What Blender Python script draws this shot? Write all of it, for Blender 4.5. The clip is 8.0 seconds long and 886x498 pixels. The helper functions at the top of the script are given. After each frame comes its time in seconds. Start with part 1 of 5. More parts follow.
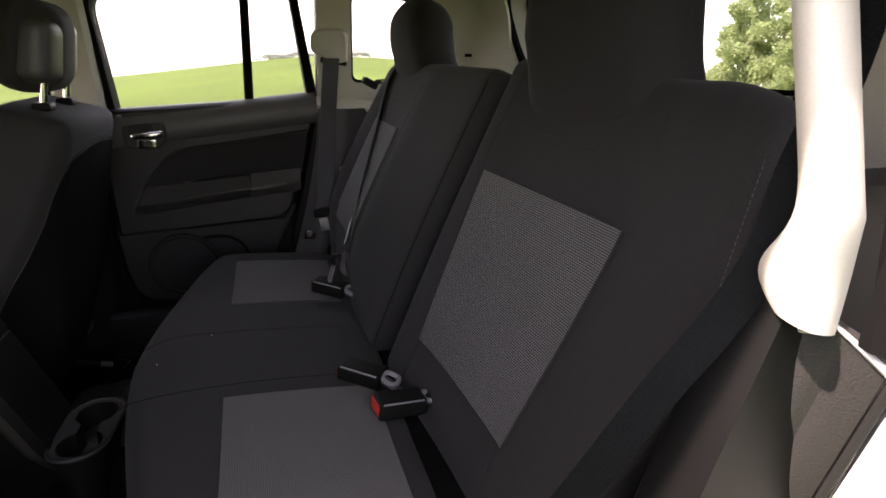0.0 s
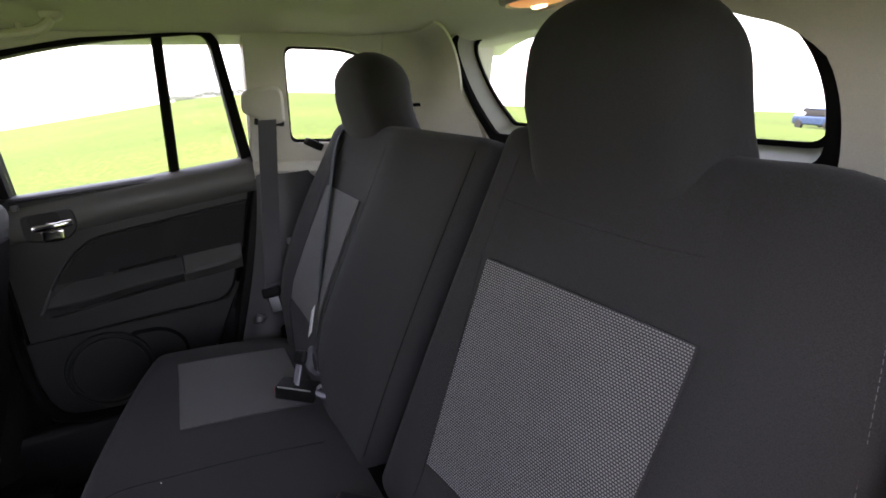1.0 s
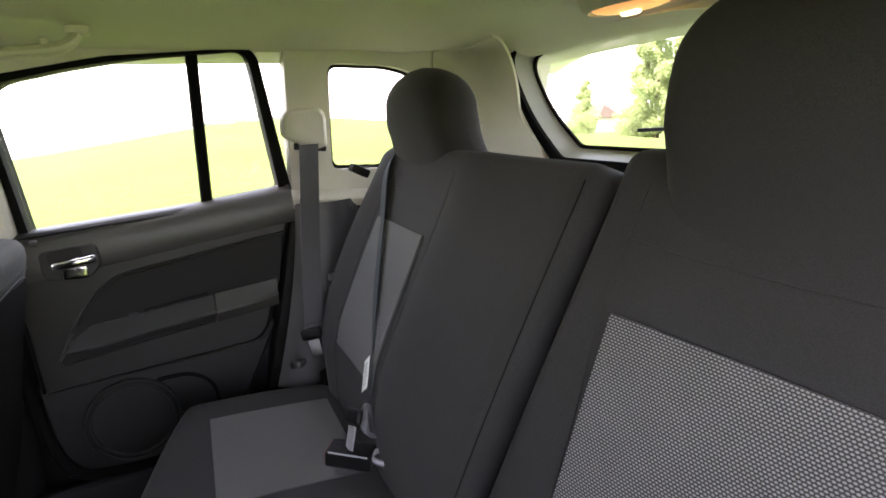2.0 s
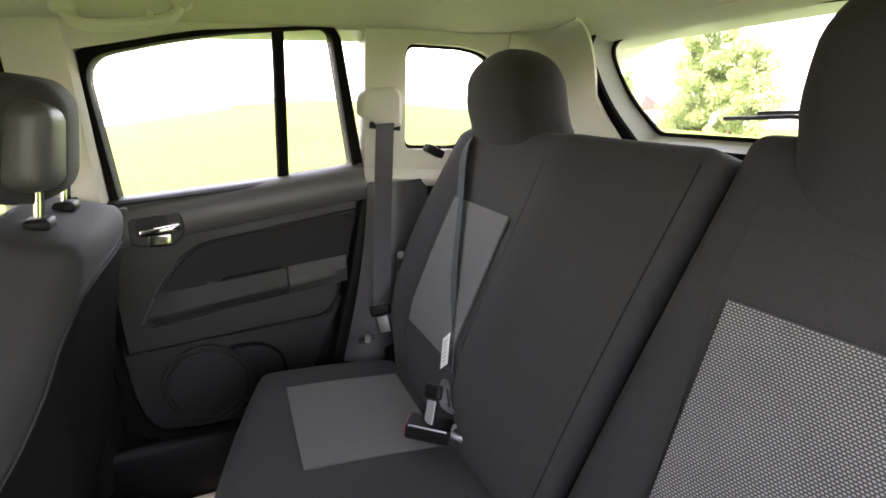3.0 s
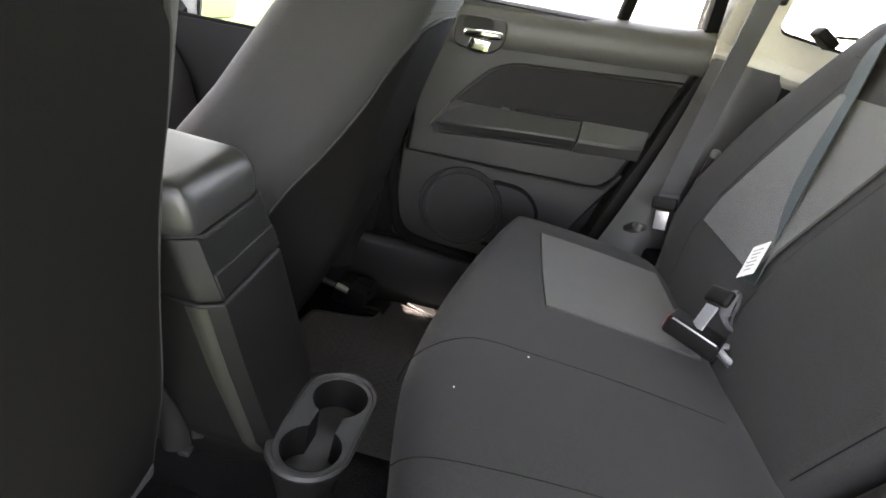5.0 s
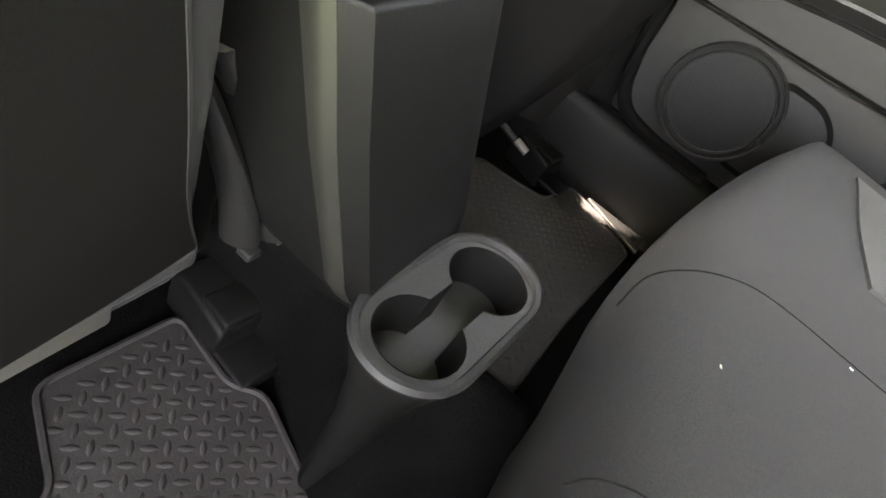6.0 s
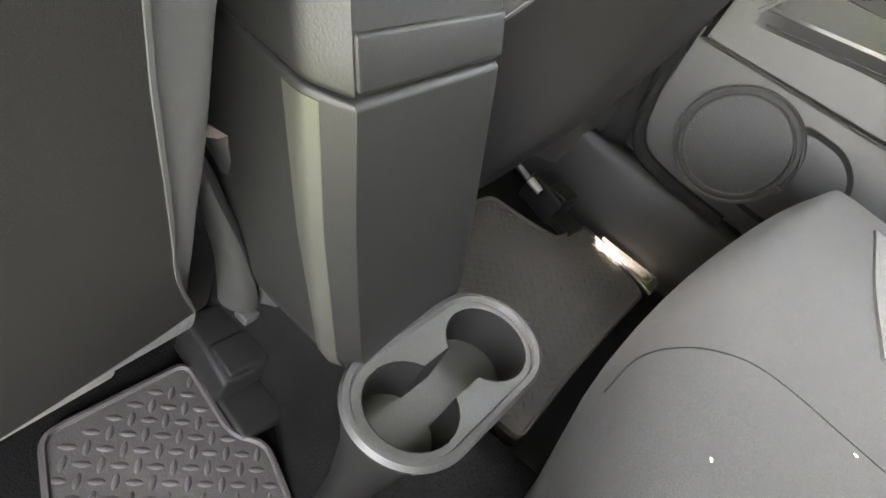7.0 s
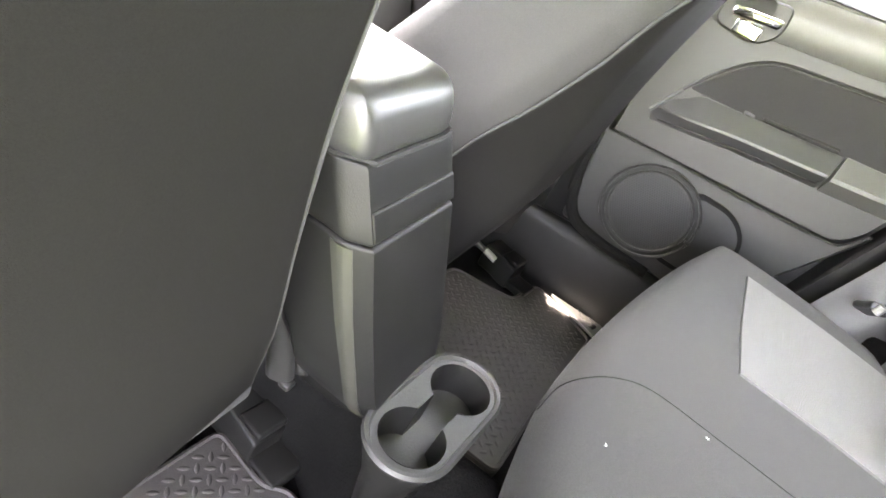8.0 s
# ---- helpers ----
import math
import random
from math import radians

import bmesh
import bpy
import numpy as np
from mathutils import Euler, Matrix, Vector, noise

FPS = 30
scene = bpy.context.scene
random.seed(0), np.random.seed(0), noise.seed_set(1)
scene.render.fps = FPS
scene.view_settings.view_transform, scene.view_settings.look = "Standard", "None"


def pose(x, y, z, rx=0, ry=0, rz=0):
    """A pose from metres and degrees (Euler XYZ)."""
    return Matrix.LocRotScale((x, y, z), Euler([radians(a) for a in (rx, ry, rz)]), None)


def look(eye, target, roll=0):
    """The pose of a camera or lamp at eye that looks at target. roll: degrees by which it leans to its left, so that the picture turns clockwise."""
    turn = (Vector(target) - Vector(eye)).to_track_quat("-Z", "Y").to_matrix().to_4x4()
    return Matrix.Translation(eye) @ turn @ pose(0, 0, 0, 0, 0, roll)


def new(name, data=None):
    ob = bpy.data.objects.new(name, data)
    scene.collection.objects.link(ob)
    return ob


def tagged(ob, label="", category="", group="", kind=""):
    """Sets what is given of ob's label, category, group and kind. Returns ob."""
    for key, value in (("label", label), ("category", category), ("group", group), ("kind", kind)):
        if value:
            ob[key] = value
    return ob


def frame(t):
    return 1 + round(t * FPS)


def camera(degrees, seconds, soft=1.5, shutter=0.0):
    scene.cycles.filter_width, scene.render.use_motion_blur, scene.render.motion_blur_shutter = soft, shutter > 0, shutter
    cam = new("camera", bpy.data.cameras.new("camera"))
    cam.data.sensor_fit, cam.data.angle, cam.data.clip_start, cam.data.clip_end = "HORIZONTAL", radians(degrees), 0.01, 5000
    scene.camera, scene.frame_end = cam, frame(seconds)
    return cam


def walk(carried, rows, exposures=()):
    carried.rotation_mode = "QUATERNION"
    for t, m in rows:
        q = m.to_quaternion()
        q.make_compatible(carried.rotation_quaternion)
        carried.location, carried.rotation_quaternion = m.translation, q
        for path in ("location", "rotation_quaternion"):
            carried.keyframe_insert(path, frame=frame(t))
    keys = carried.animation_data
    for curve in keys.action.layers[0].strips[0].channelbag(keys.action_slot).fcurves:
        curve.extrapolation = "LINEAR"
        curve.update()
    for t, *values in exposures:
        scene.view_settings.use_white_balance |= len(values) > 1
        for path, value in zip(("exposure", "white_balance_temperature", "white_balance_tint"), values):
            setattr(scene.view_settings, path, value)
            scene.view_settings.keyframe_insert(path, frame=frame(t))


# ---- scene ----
# The cabin of a parked car: x to the far door, y to the bonnet, z up from the rear footwell.
LENS = 76.8
PATH = [
    (0, (-0.94, 0.2598, 0.8725), (-0.0403, -0.038, 0.5533), 1.41),
    (0.5, (-0.8377, 0.2588, 0.8917), (0.0428, -0.1047, 0.5873), 0.63),
    (1, (-0.7612, 0.2868, 0.9307), (0.1046, -0.1293, 0.6527), -2.22),
    (1.5, (-0.6651, 0.3071, 0.9281), (0.2031, -0.1329, 0.6987), -3.3),
    (2.8, (-0.554, 0.3744, 0.9206), (0.3474, 0.038, 0.6479), -1.12),
    (3, (-0.5678, 0.3983, 0.9193), (0.3334, 0.0503, 0.661), -1.11),
    (3.5, (-0.612, 0.3792, 0.9445), (0.3156, 0.1183, 0.6773), -1.1),
    (4, (-0.6559, 0.4246, 0.9037), (0.2733, 0.2795, 0.5641), 1.15),
    (4.5, (-0.6239, 0.4593, 0.8275), (0.2957, 0.4103, 0.4378), 5.82),
    (5, (-0.4939, 0.481, 0.742), (0.4144, 0.4956, 0.324), 15.22),
    (5.2, (-0.4464, 0.5126, 0.6926), (0.4342, 0.5597, 0.2211), 22.64),
    (6.3, (-0.2695, 0.5442, 0.5423), (0.444, 0.7083, -0.1389), 33.27),
    (6.5, (-0.2643, 0.5475, 0.5467), (0.4426, 0.717, -0.1401), 33.08),
    (7, (-0.2757, 0.5466, 0.5815), (0.463, 0.7433, -0.0631), 32.02),
    (7.5, (-0.3073, 0.5385, 0.6352), (0.4676, 0.7343, 0.0341), 31.26),
    (8, (-0.3965, 0.5336, 0.6896), (0.4142, 0.7463, 0.144), 27.47),
]
EXPOSURES = [(0, 1.84, 7700, 31), (0.5, 2.04, 7400, 33), (1, 2.46, 6950, 30), (1.7, 2.97, 7200, 26), (3, 3.45, 7500, 26), (4, 3.68, 7600, 24), (5, 4.27, 7700, 20), (6.5, 5.66, 8400, 16), (7, 6.36, 8200, 16), (7.5, 6.62, 8150, 17), (8, 6.45, 8000, 18)]
cam = camera(LENS, 8.0, soft=1.7)
walk(cam, [(t, look(eye, target, roll)) for t, eye, target, roll in PATH], EXPOSURES)

# ---- daylight ----
SUN_UP, SUN_ROUND = 50, -6
world = bpy.data.worlds.new("sky")
scene.world = world
world.use_nodes = True
sky = world.node_tree.nodes.new("ShaderNodeTexSky")
sky.sky_type, sky.sun_disc = "NISHITA", False
sky.sun_elevation, sky.sun_rotation = radians(SUN_UP), radians(SUN_ROUND)
sky.air_density, sky.dust_density, sky.ozone_density = 1.0, 1.5, 1.0
# thin bright overcast over the blue sky
haze = world.node_tree.nodes.new("ShaderNodeVectorMath")
haze.operation = "ADD"
haze.inputs[1].default_value = (3.0, 3.05, 3.1)
world.node_tree.links.new(sky.outputs[0], haze.inputs[0])
world.node_tree.links.new(haze.outputs[0], world.node_tree.nodes["Background"].inputs[0])
world.node_tree.nodes["Background"].inputs[1].default_value = 0.15
lamp = bpy.data.lights.new("sun", "SUN")
lamp.energy, lamp.angle, lamp.color = 4.5, radians(1.5), (1, 0.96, 0.91)
sun = new("sun", lamp)
sun.matrix_world = look((5 * math.sin(radians(SUN_ROUND)), 5 * math.cos(radians(SUN_ROUND)), 5 * math.tan(radians(SUN_UP))), (0, 0, 0))


# ---- materials ----
def material(name, color, rough=0.5, metal=0.0, grain=0.0, grain_size=600.0, stains=0.12, stain_size=6.0, relief=0.0, relief_size=600.0,
             sheen=0.0, gloss=0.5):
    """A surface with fine grain, broad stains and fine relief."""
    m = bpy.data.materials.new(name)
    m.use_nodes = True
    n, l = m.node_tree.nodes, m.node_tree.links
    b = n["Principled BSDF"]
    b.inputs["Roughness"].default_value, b.inputs["Metallic"].default_value = rough, metal
    b.inputs["Specular IOR Level"].default_value = gloss
    if sheen:
        b.inputs["Sheen Weight"].default_value = sheen
    c = n.new("ShaderNodeTexCoord")
    fine, broad = n.new("ShaderNodeTexNoise"), n.new("ShaderNodeTexNoise")
    fine.inputs["Scale"].default_value, broad.inputs["Scale"].default_value = grain_size, stain_size
    broad.inputs["Detail"].default_value = 5
    for t in (fine, broad):
        l.new(c.outputs["Object"], t.inputs["Vector"])
    last = None
    for t, much in ((fine, grain), (broad, stains)):
        r = n.new("ShaderNodeMapRange")
        r.inputs["From Min"].default_value, r.inputs["From Max"].default_value = 0.25, 0.75
        r.inputs["To Min"].default_value, r.inputs["To Max"].default_value = 1 - much, 1 + much
        l.new(t.outputs[0], r.inputs[0])
        if last is None:
            last = r.outputs[0]
        else:
            x = n.new("ShaderNodeMath")
            x.operation = "MULTIPLY"
            l.new(last, x.inputs[0]), l.new(r.outputs[0], x.inputs[1])
            last = x.outputs[0]
    tint = n.new("ShaderNodeVectorMath")
    tint.operation = "SCALE"
    tint.inputs[0].default_value = color
    l.new(last, tint.inputs["Scale"])
    l.new(tint.outputs[0], b.inputs["Base Color"])
    rr = n.new("ShaderNodeMapRange")
    rr.inputs["To Min"].default_value, rr.inputs["To Max"].default_value = max(0.02, rough - 0.08), min(1, rough + 0.08)
    l.new(broad.outputs[0], rr.inputs[0]), l.new(rr.outputs[0], b.inputs["Roughness"])
    if relief:
        t = n.new("ShaderNodeTexNoise")
        t.inputs["Scale"].default_value = relief_size
        bump = n.new("ShaderNodeBump")
        bump.inputs["Strength"].default_value, bump.inputs["Distance"].default_value = relief, 0.001
        l.new(c.outputs["Object"], t.inputs["Vector"]), l.new(t.outputs[0], bump.inputs["Height"]), l.new(bump.outputs[0], b.inputs["Normal"])
    return m


def weave(name, dark, light, pitch):
    """A coarse sports mesh: staggered raised dots on a darker ground."""
    m = bpy.data.materials.new(name)
    m.use_nodes = True
    n, l = m.node_tree.nodes, m.node_tree.links
    b = n["Principled BSDF"]
    b.inputs["Roughness"].default_value = 0.75
    b.inputs["Specular IOR Level"].default_value = 0.3
    c, sep = n.new("ShaderNodeUVMap"), n.new("ShaderNodeSeparateXYZ")
    l.new(c.outputs[0], sep.inputs[0])

    def op(kind, a, bb=None):
        x = n.new("ShaderNodeMath")
        x.operation = kind
        for k, v in enumerate((a, bb)):
            if v is None:
                continue
            if isinstance(v, (int, float)):
                x.inputs[k].default_value = v
            else:
                l.new(v, x.inputs[k])
        return x.outputs[0]

    v = op("MULTIPLY", sep.outputs[1], 1 / pitch)
    row = op("FLOOR", v)
    u = op("ADD", op("MULTIPLY", sep.outputs[0], 1 / (pitch * 1.33)), op("MULTIPLY", op("MODULO", row, 2), 0.5))
    du, dv = op("SUBTRACT", op("FRACT", u), 0.5), op("SUBTRACT", op("FRACT", v), 0.5)
    d = op("SQRT", op("ADD", op("MULTIPLY", op("MULTIPLY", du, du), 0.8), op("MULTIPLY", dv, dv)))
    h = n.new("ShaderNodeMapRange")
    h.inputs["From Min"].default_value, h.inputs["From Max"].default_value = 0.45, 0.20
    l.new(d, h.inputs[0])
    mix = n.new("ShaderNodeMix")
    mix.data_type = "RGBA"
    mix.inputs["A"].default_value, mix.inputs["B"].default_value = (*dark, 1), (*light, 1)
    l.new(h.outputs[0], mix.inputs["Factor"]), l.new(mix.outputs["Result"], b.inputs["Base Color"])
    bump = n.new("ShaderNodeBump")
    bump.inputs["Strength"].default_value, bump.inputs["Distance"].default_value = 0.7, 0.0012
    l.new(h.outputs[0], bump.inputs["Height"]), l.new(bump.outputs[0], b.inputs["Normal"])
    return m


FABRIC = material("black_knit", (0.0212, 0.0207, 0.0206), 0.85, grain=0.35, grain_size=900, stains=0.12, relief=0.35, relief_size=1800, sheen=0.05, gloss=0.2)
FABRIC_BACK = material("charcoal_seat_back_cloth", (0.0215, 0.021, 0.0212), 0.8, grain=0.25, grain_size=1200, relief=0.25, relief_size=2200, sheen=0.04, gloss=0.25)
# seat back cloth with the rear face's shade put in its colour; also seams
FABRIC_SHADE_SEAM = material("shade_and_seam_cloth", (0.0068, 0.0065, 0.0064), 0.95, grain=0.25, grain_size=1200, relief=0.2, relief_size=2200, gloss=0.06)
MESH = weave("grey_sports_mesh", (0.022, 0.0215, 0.0215), (0.215, 0.211, 0.208), 0.0029)
MESH_FINE = weave("grey_seat_mesh", (0.058, 0.057, 0.056), (0.195, 0.192, 0.190), 0.0020)
PLASTIC = material("black_grained_plastic", (0.0062, 0.0062, 0.0061), 0.5, grain=0.15, relief=0.18, relief_size=900, gloss=0.17)
PLASTIC_SOFT = material("black_soft_touch_plastic", (0.016, 0.016, 0.0155), 0.38, grain=0.15, relief=0.3, relief_size=700)
DOOR = material("black_door_plastic", (0.009, 0.009, 0.009), 0.48, grain=0.15, relief=0.25, relief_size=900, gloss=0.45)
PLASTIC_GREY = material("dark_grey_plastic", (0.045, 0.045, 0.046), 0.5, grain=0.2, relief=0.5, relief_size=500)
VINYL_GREY = material("grey_headrest_vinyl", (0.042, 0.042, 0.041), 0.4, grain=0.15, relief=0.35, relief_size=600)
VINYL = material("black_armrest_vinyl", (0.028, 0.028, 0.0285), 0.36, grain=0.12, relief=0.18, relief_size=1100)
VINYL_SOFT = material("dark_grey_door_vinyl", (0.055, 0.054, 0.051), 0.46, grain=0.12, relief=0.15, relief_size=1100)
CUP_PLASTIC = material("matt_dark_grey_plastic", (0.021, 0.021, 0.0211), 0.55, grain=0.2, relief=0.3, relief_size=500, gloss=0.35)
JAMB = material("grey_jamb_plastic", (0.031, 0.031, 0.029), 0.55, grain=0.2, relief=0.7, relief_size=500, gloss=0.25)
RUBBER = material("black_rubber", (0.018, 0.018, 0.018), 0.6, grain=0.2)
CONSOLE_EDGE = material("highlighted_black_edge", (0.016, 0.016, 0.0135), 0.44, grain=0.05, relief=0.03, relief_size=500, gloss=0.5)
TRIM_GREY = material("grey_seat_base_plastic", (0.075, 0.072, 0.062), 0.6, grain=0.15, stains=0.2, stain_size=18)
SEAL = material("matt_black_seal", (0.006, 0.006, 0.006), 0.9, grain=0.2, gloss=0.08)
MAT = material("rubber_mat", (0.022, 0.0196, 0.0194), 0.68, grain=0.2, stains=0.25, stain_size=12, relief=0.3)
CARPET = material("black_carpet", (0.0042, 0.0042, 0.0042), 0.98, grain=0.7, grain_size=500, stains=0.35, stain_size=25, relief=1.0, relief_size=500, gloss=0.03)
BEIGE = material("pale_beige_plastic", (0.58, 0.56, 0.48), 0.55, grain=0.05, stains=0.05, relief=0.25, relief_size=700)
BEIGE_GREY = material("pale_grey_plastic", (0.42, 0.42, 0.40), 0.45, grain=0.05, stains=0.05)
HEADLINER = material("beige_headliner_cloth", (0.56, 0.55, 0.46), 0.9, grain=0.12, grain_size=1000, stains=0.06, relief=0.4, relief_size=900)
BELT = material("dark_grey_webbing", (0.075, 0.075, 0.082), 0.6, grain=0.3, grain_size=1500, relief=0.4, relief_size=1500)
CHROME = material("chrome", (0.75, 0.75, 0.74), 0.12, 1.0, stains=0.03)
STEEL = material("steel", (0.5, 0.5, 0.5), 0.3, 1.0)
RED = material("red_button", (0.55, 0.03, 0.02), 0.4)
WHITE = material("white_label", (0.75, 0.75, 0.73), 0.6)
INK = material("grey_ink", (0.2, 0.2, 0.2), 0.7)
THREAD = material("pale_grey_thread", (0.10, 0.10, 0.099), 0.7)
PIPING = material("grey_piping", (0.026, 0.026, 0.0262), 0.8, gloss=0.15)
# for black parts, and as painted shade in slots and recesses not cut out
DARK = material("black_and_slot_shade", (0.006, 0.006, 0.006), 0.8)
BELT_TEAL = material("blue_grey_webbing", (0.042, 0.052, 0.055), 0.75, gloss=0.2, grain=0.3, grain_size=1500, relief=0.4, relief_size=1500)
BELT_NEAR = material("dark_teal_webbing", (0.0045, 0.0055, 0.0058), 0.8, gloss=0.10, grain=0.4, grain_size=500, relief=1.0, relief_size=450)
STEEL_DARK = material("grey_loop", (0.22, 0.22, 0.23), 0.4)
CAR_RED = material("red_car_paint", (0.45, 0.03, 0.03), 0.25)
CAR_BLUE = material("blue_car_paint", (0.03, 0.05, 0.10), 0.25)
PAINT_BEIGE = material("beige_car_paint", (0.45, 0.40, 0.32), 0.3)
PAINT = material("white_car_paint", (0.78, 0.78, 0.77), 0.2, stains=0.02)
GRASS = material("mown_grass", (0.064, 0.095, 0.019), 0.9, gloss=0.08, grain=0.5, grain_size=9, stains=0.28, stain_size=0.12, relief=0.0)
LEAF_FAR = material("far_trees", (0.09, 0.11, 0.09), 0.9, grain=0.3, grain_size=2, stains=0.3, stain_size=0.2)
BARK = material("bark", (0.10, 0.075, 0.05), 0.9, grain=0.4, grain_size=30)
ROOFING = material("brown_roofing", (0.05, 0.03, 0.024), 0.8, grain=0.3, grain_size=20)
SIDING = material("house_siding", (0.42, 0.36, 0.31), 0.8, grain=0.15, grain_size=10)


def glass(name):
    m = bpy.data.materials.new(name)
    m.use_nodes = True
    n, l = m.node_tree.nodes, m.node_tree.links
    n.remove(n["Principled BSDF"])
    clear, shine, mix, edge, power, scale = (n.new("ShaderNode" + k) for k in ("BsdfTransparent", "BsdfGlossy", "MixShader", "LayerWeight", "Math", "Math"))
    clear.inputs[0].default_value = (0.95, 0.97, 0.96, 1)
    shine.inputs["Roughness"].default_value = 0.02
    edge.inputs[0].default_value = 0.5
    power.operation, scale.operation = "POWER", "MULTIPLY_ADD"
    power.inputs[1].default_value = 5
    scale.inputs[1].default_value, scale.inputs[2].default_value = 0.6, 0.025
    l.new(edge.outputs["Facing"], power.inputs[0]), l.new(power.outputs[0], scale.inputs[0])
    l.new(scale.outputs[0], mix.inputs[0]), l.new(clear.outputs[0], mix.inputs[1]), l.new(shine.outputs[0], mix.inputs[2])
    l.new(mix.outputs[0], n["Material Output"].inputs[0])
    return m


GLASS = glass("window_glass")


def leaf(name, color, through_color):
    """Thin leaves that let part of the light through."""
    m = material(name, color, 0.7, grain=0.35, grain_size=9, stains=0.3, stain_size=1.0, gloss=0.2)
    n, l = m.node_tree.nodes, m.node_tree.links
    soft, mix = n.new("ShaderNodeBsdfTranslucent"), n.new("ShaderNodeMixShader")
    soft.inputs[0].default_value = (*through_color, 1)
    mix.inputs[0].default_value = 0.45
    l.new(n["Principled BSDF"].outputs[0], mix.inputs[1]), l.new(soft.outputs[0], mix.inputs[2])
    l.new(mix.outputs[0], n["Material Output"].inputs[0])
    return m


LEAF = leaf("leaves", (0.20, 0.25, 0.115), (0.38, 0.45, 0.21))


def glowing(name, color, power):
    m = bpy.data.materials.new(name)
    m.use_nodes = True
    b = m.node_tree.nodes["Principled BSDF"]
    b.inputs["Base Color"].default_value = (*color, 1)
    b.inputs["Emission Color"].default_value, b.inputs["Emission Strength"].default_value = (*color, 1), power
    return m


LAMP_LENS = glowing("amber_lamp_lens", (0.9, 0.42, 0.14), 0.11)
LAMP_BULB = glowing("warm_bulb", (1.0, 0.75, 0.4), 1.2)


# ---- shaping helpers ----
def mesh_of(name, bm, mat, smooth=True):
    me = bpy.data.meshes.new(name)
    bmesh.ops.recalc_face_normals(bm, faces=bm.faces)
    bm.to_mesh(me)
    bm.free()
    for p in me.polygons:
        p.use_smooth = smooth
    me.materials.append(mat)
    return me


def sharp(me, degrees=35):
    me.set_sharp_from_angle(angle=radians(degrees))
    return me


def thing(name, label, category, at=(0, 0, 0), group="", kind=""):
    """An Empty at a thing's base, to carry its parts."""
    return tagged(_placed(new(name), at), label, category, group, kind)


def _placed(ob, at):
    ob.location = at
    return ob


def part(name, bm, mat, parent, label="", smooth=True, angle=35):
    ob = new(name, sharp(mesh_of(name, bm, mat, smooth), angle))
    top = parent
    shift = Vector()
    while top:
        shift += Vector(top.location)
        top = top.parent
    ob.parent = parent
    ob.location = -shift
    return tagged(ob, label)


def whole(name, bm, mat, label, category, kind="", group="", smooth=True, angle=35):
    return tagged(new(name, sharp(mesh_of(name, bm, mat, smooth), angle)), label, category, group, kind)


def steps(h, r, n, k=4):
    """Coordinates from -h to h: k steps in each rounded end, n across the middle."""
    r = min(r, h * 0.999)
    ends = [h - r + r * math.sin(math.pi / 2 * i / k) for i in range(k + 1)]
    mid = [-(h - r) + 2 * (h - r) * i / n for i in range(1, n)]
    return [-e for e in reversed(ends)] + mid + ends


def soft_box(size, r, n=(8, 8, 4), shape=None, bm=None, k=4, at=(0, 0, 0)):
    """A box with rounded edges; shape maps each of its points."""
    bm = bm or bmesh.new()
    h = [s / 2 for s in size]
    rr = [min(r, 0.98 * a) for a in h]
    g = [steps(h[i], rr[i], n[i], k) for i in range(3)]
    made = {}

    def vert(i, j, q):
        key = (i, j, q)
        if key not in made:
            p = Vector((g[0][i], g[1][j], g[2][q]))
            inner = Vector(max(-(h[a] - rr[a]), min(h[a] - rr[a], p[a])) for a in range(3))
            d = Vector((p[a] - inner[a]) / rr[a] for a in range(3))
            far = max(abs(c) for c in d)
            if far > 1e-9 and d.length > 1e-9:
                d = d.normalized() * 1.0
            p = Vector(inner[a] + d[a] * rr[a] for a in range(3)) + Vector(at)
            made[key] = bm.verts.new(shape(p) if shape else p)
        return made[key]

    m = [len(x) - 1 for x in g]
    for a, b, c in ((0, 1, 2), (1, 2, 0), (2, 0, 1)):
        for side in (0, m[c]):
            for i in range(m[a]):
                for j in range(m[b]):
                    quad = []
                    for di, dj in ((0, 0), (1, 0), (1, 1), (0, 1)):
                        idx = [0, 0, 0]
                        idx[a], idx[b], idx[c] = i + di, j + dj, side
                        quad.append(vert(*idx))
                    if side == 0:
                        quad.reverse()
                    try:
                        bm.faces.new(quad)
                    except ValueError:
                        pass
    return bm


def tube(points, r, sides=8, bm=None, closed=False, flat=1.0, cap=True):
    """A round bar along points; r may be a list. flat squeezes it across its second axis."""
    bm = bm or bmesh.new()
    pts = [Vector(p) for p in points]
    rs = r if isinstance(r, (list, tuple)) else [r] * len(pts)
    rings, up = [], Vector((0.13, 0.21, 1)).normalized()
    for i, p in enumerate(pts):
        a, b = pts[(i - 1) % len(pts) if closed else max(i - 1, 0)], pts[(i + 1) % len(pts) if closed else min(i + 1, len(pts) - 1)]
        d = (b - a).normalized()
        s = d.cross(up)
        if s.length < 1e-3:
            s = d.cross(Vector((1, 0, 0)))
        s.normalize()
        w = s.cross(d).normalized()
        rings.append([bm.verts.new(p + rs[i] * (math.cos(2 * math.pi * q / sides) * s + flat * math.sin(2 * math.pi * q / sides) * w)) for q in range(sides)])
    for i in range(len(rings) - (0 if closed else 1)):
        u, v = rings[i], rings[(i + 1) % len(rings)]
        for q in range(sides):
            bm.faces.new((u[q], u[(q + 1) % sides], v[(q + 1) % sides], v[q]))
    if cap and not closed:
        bm.faces.new(rings[0][::-1]), bm.faces.new(rings[-1])
    return bm


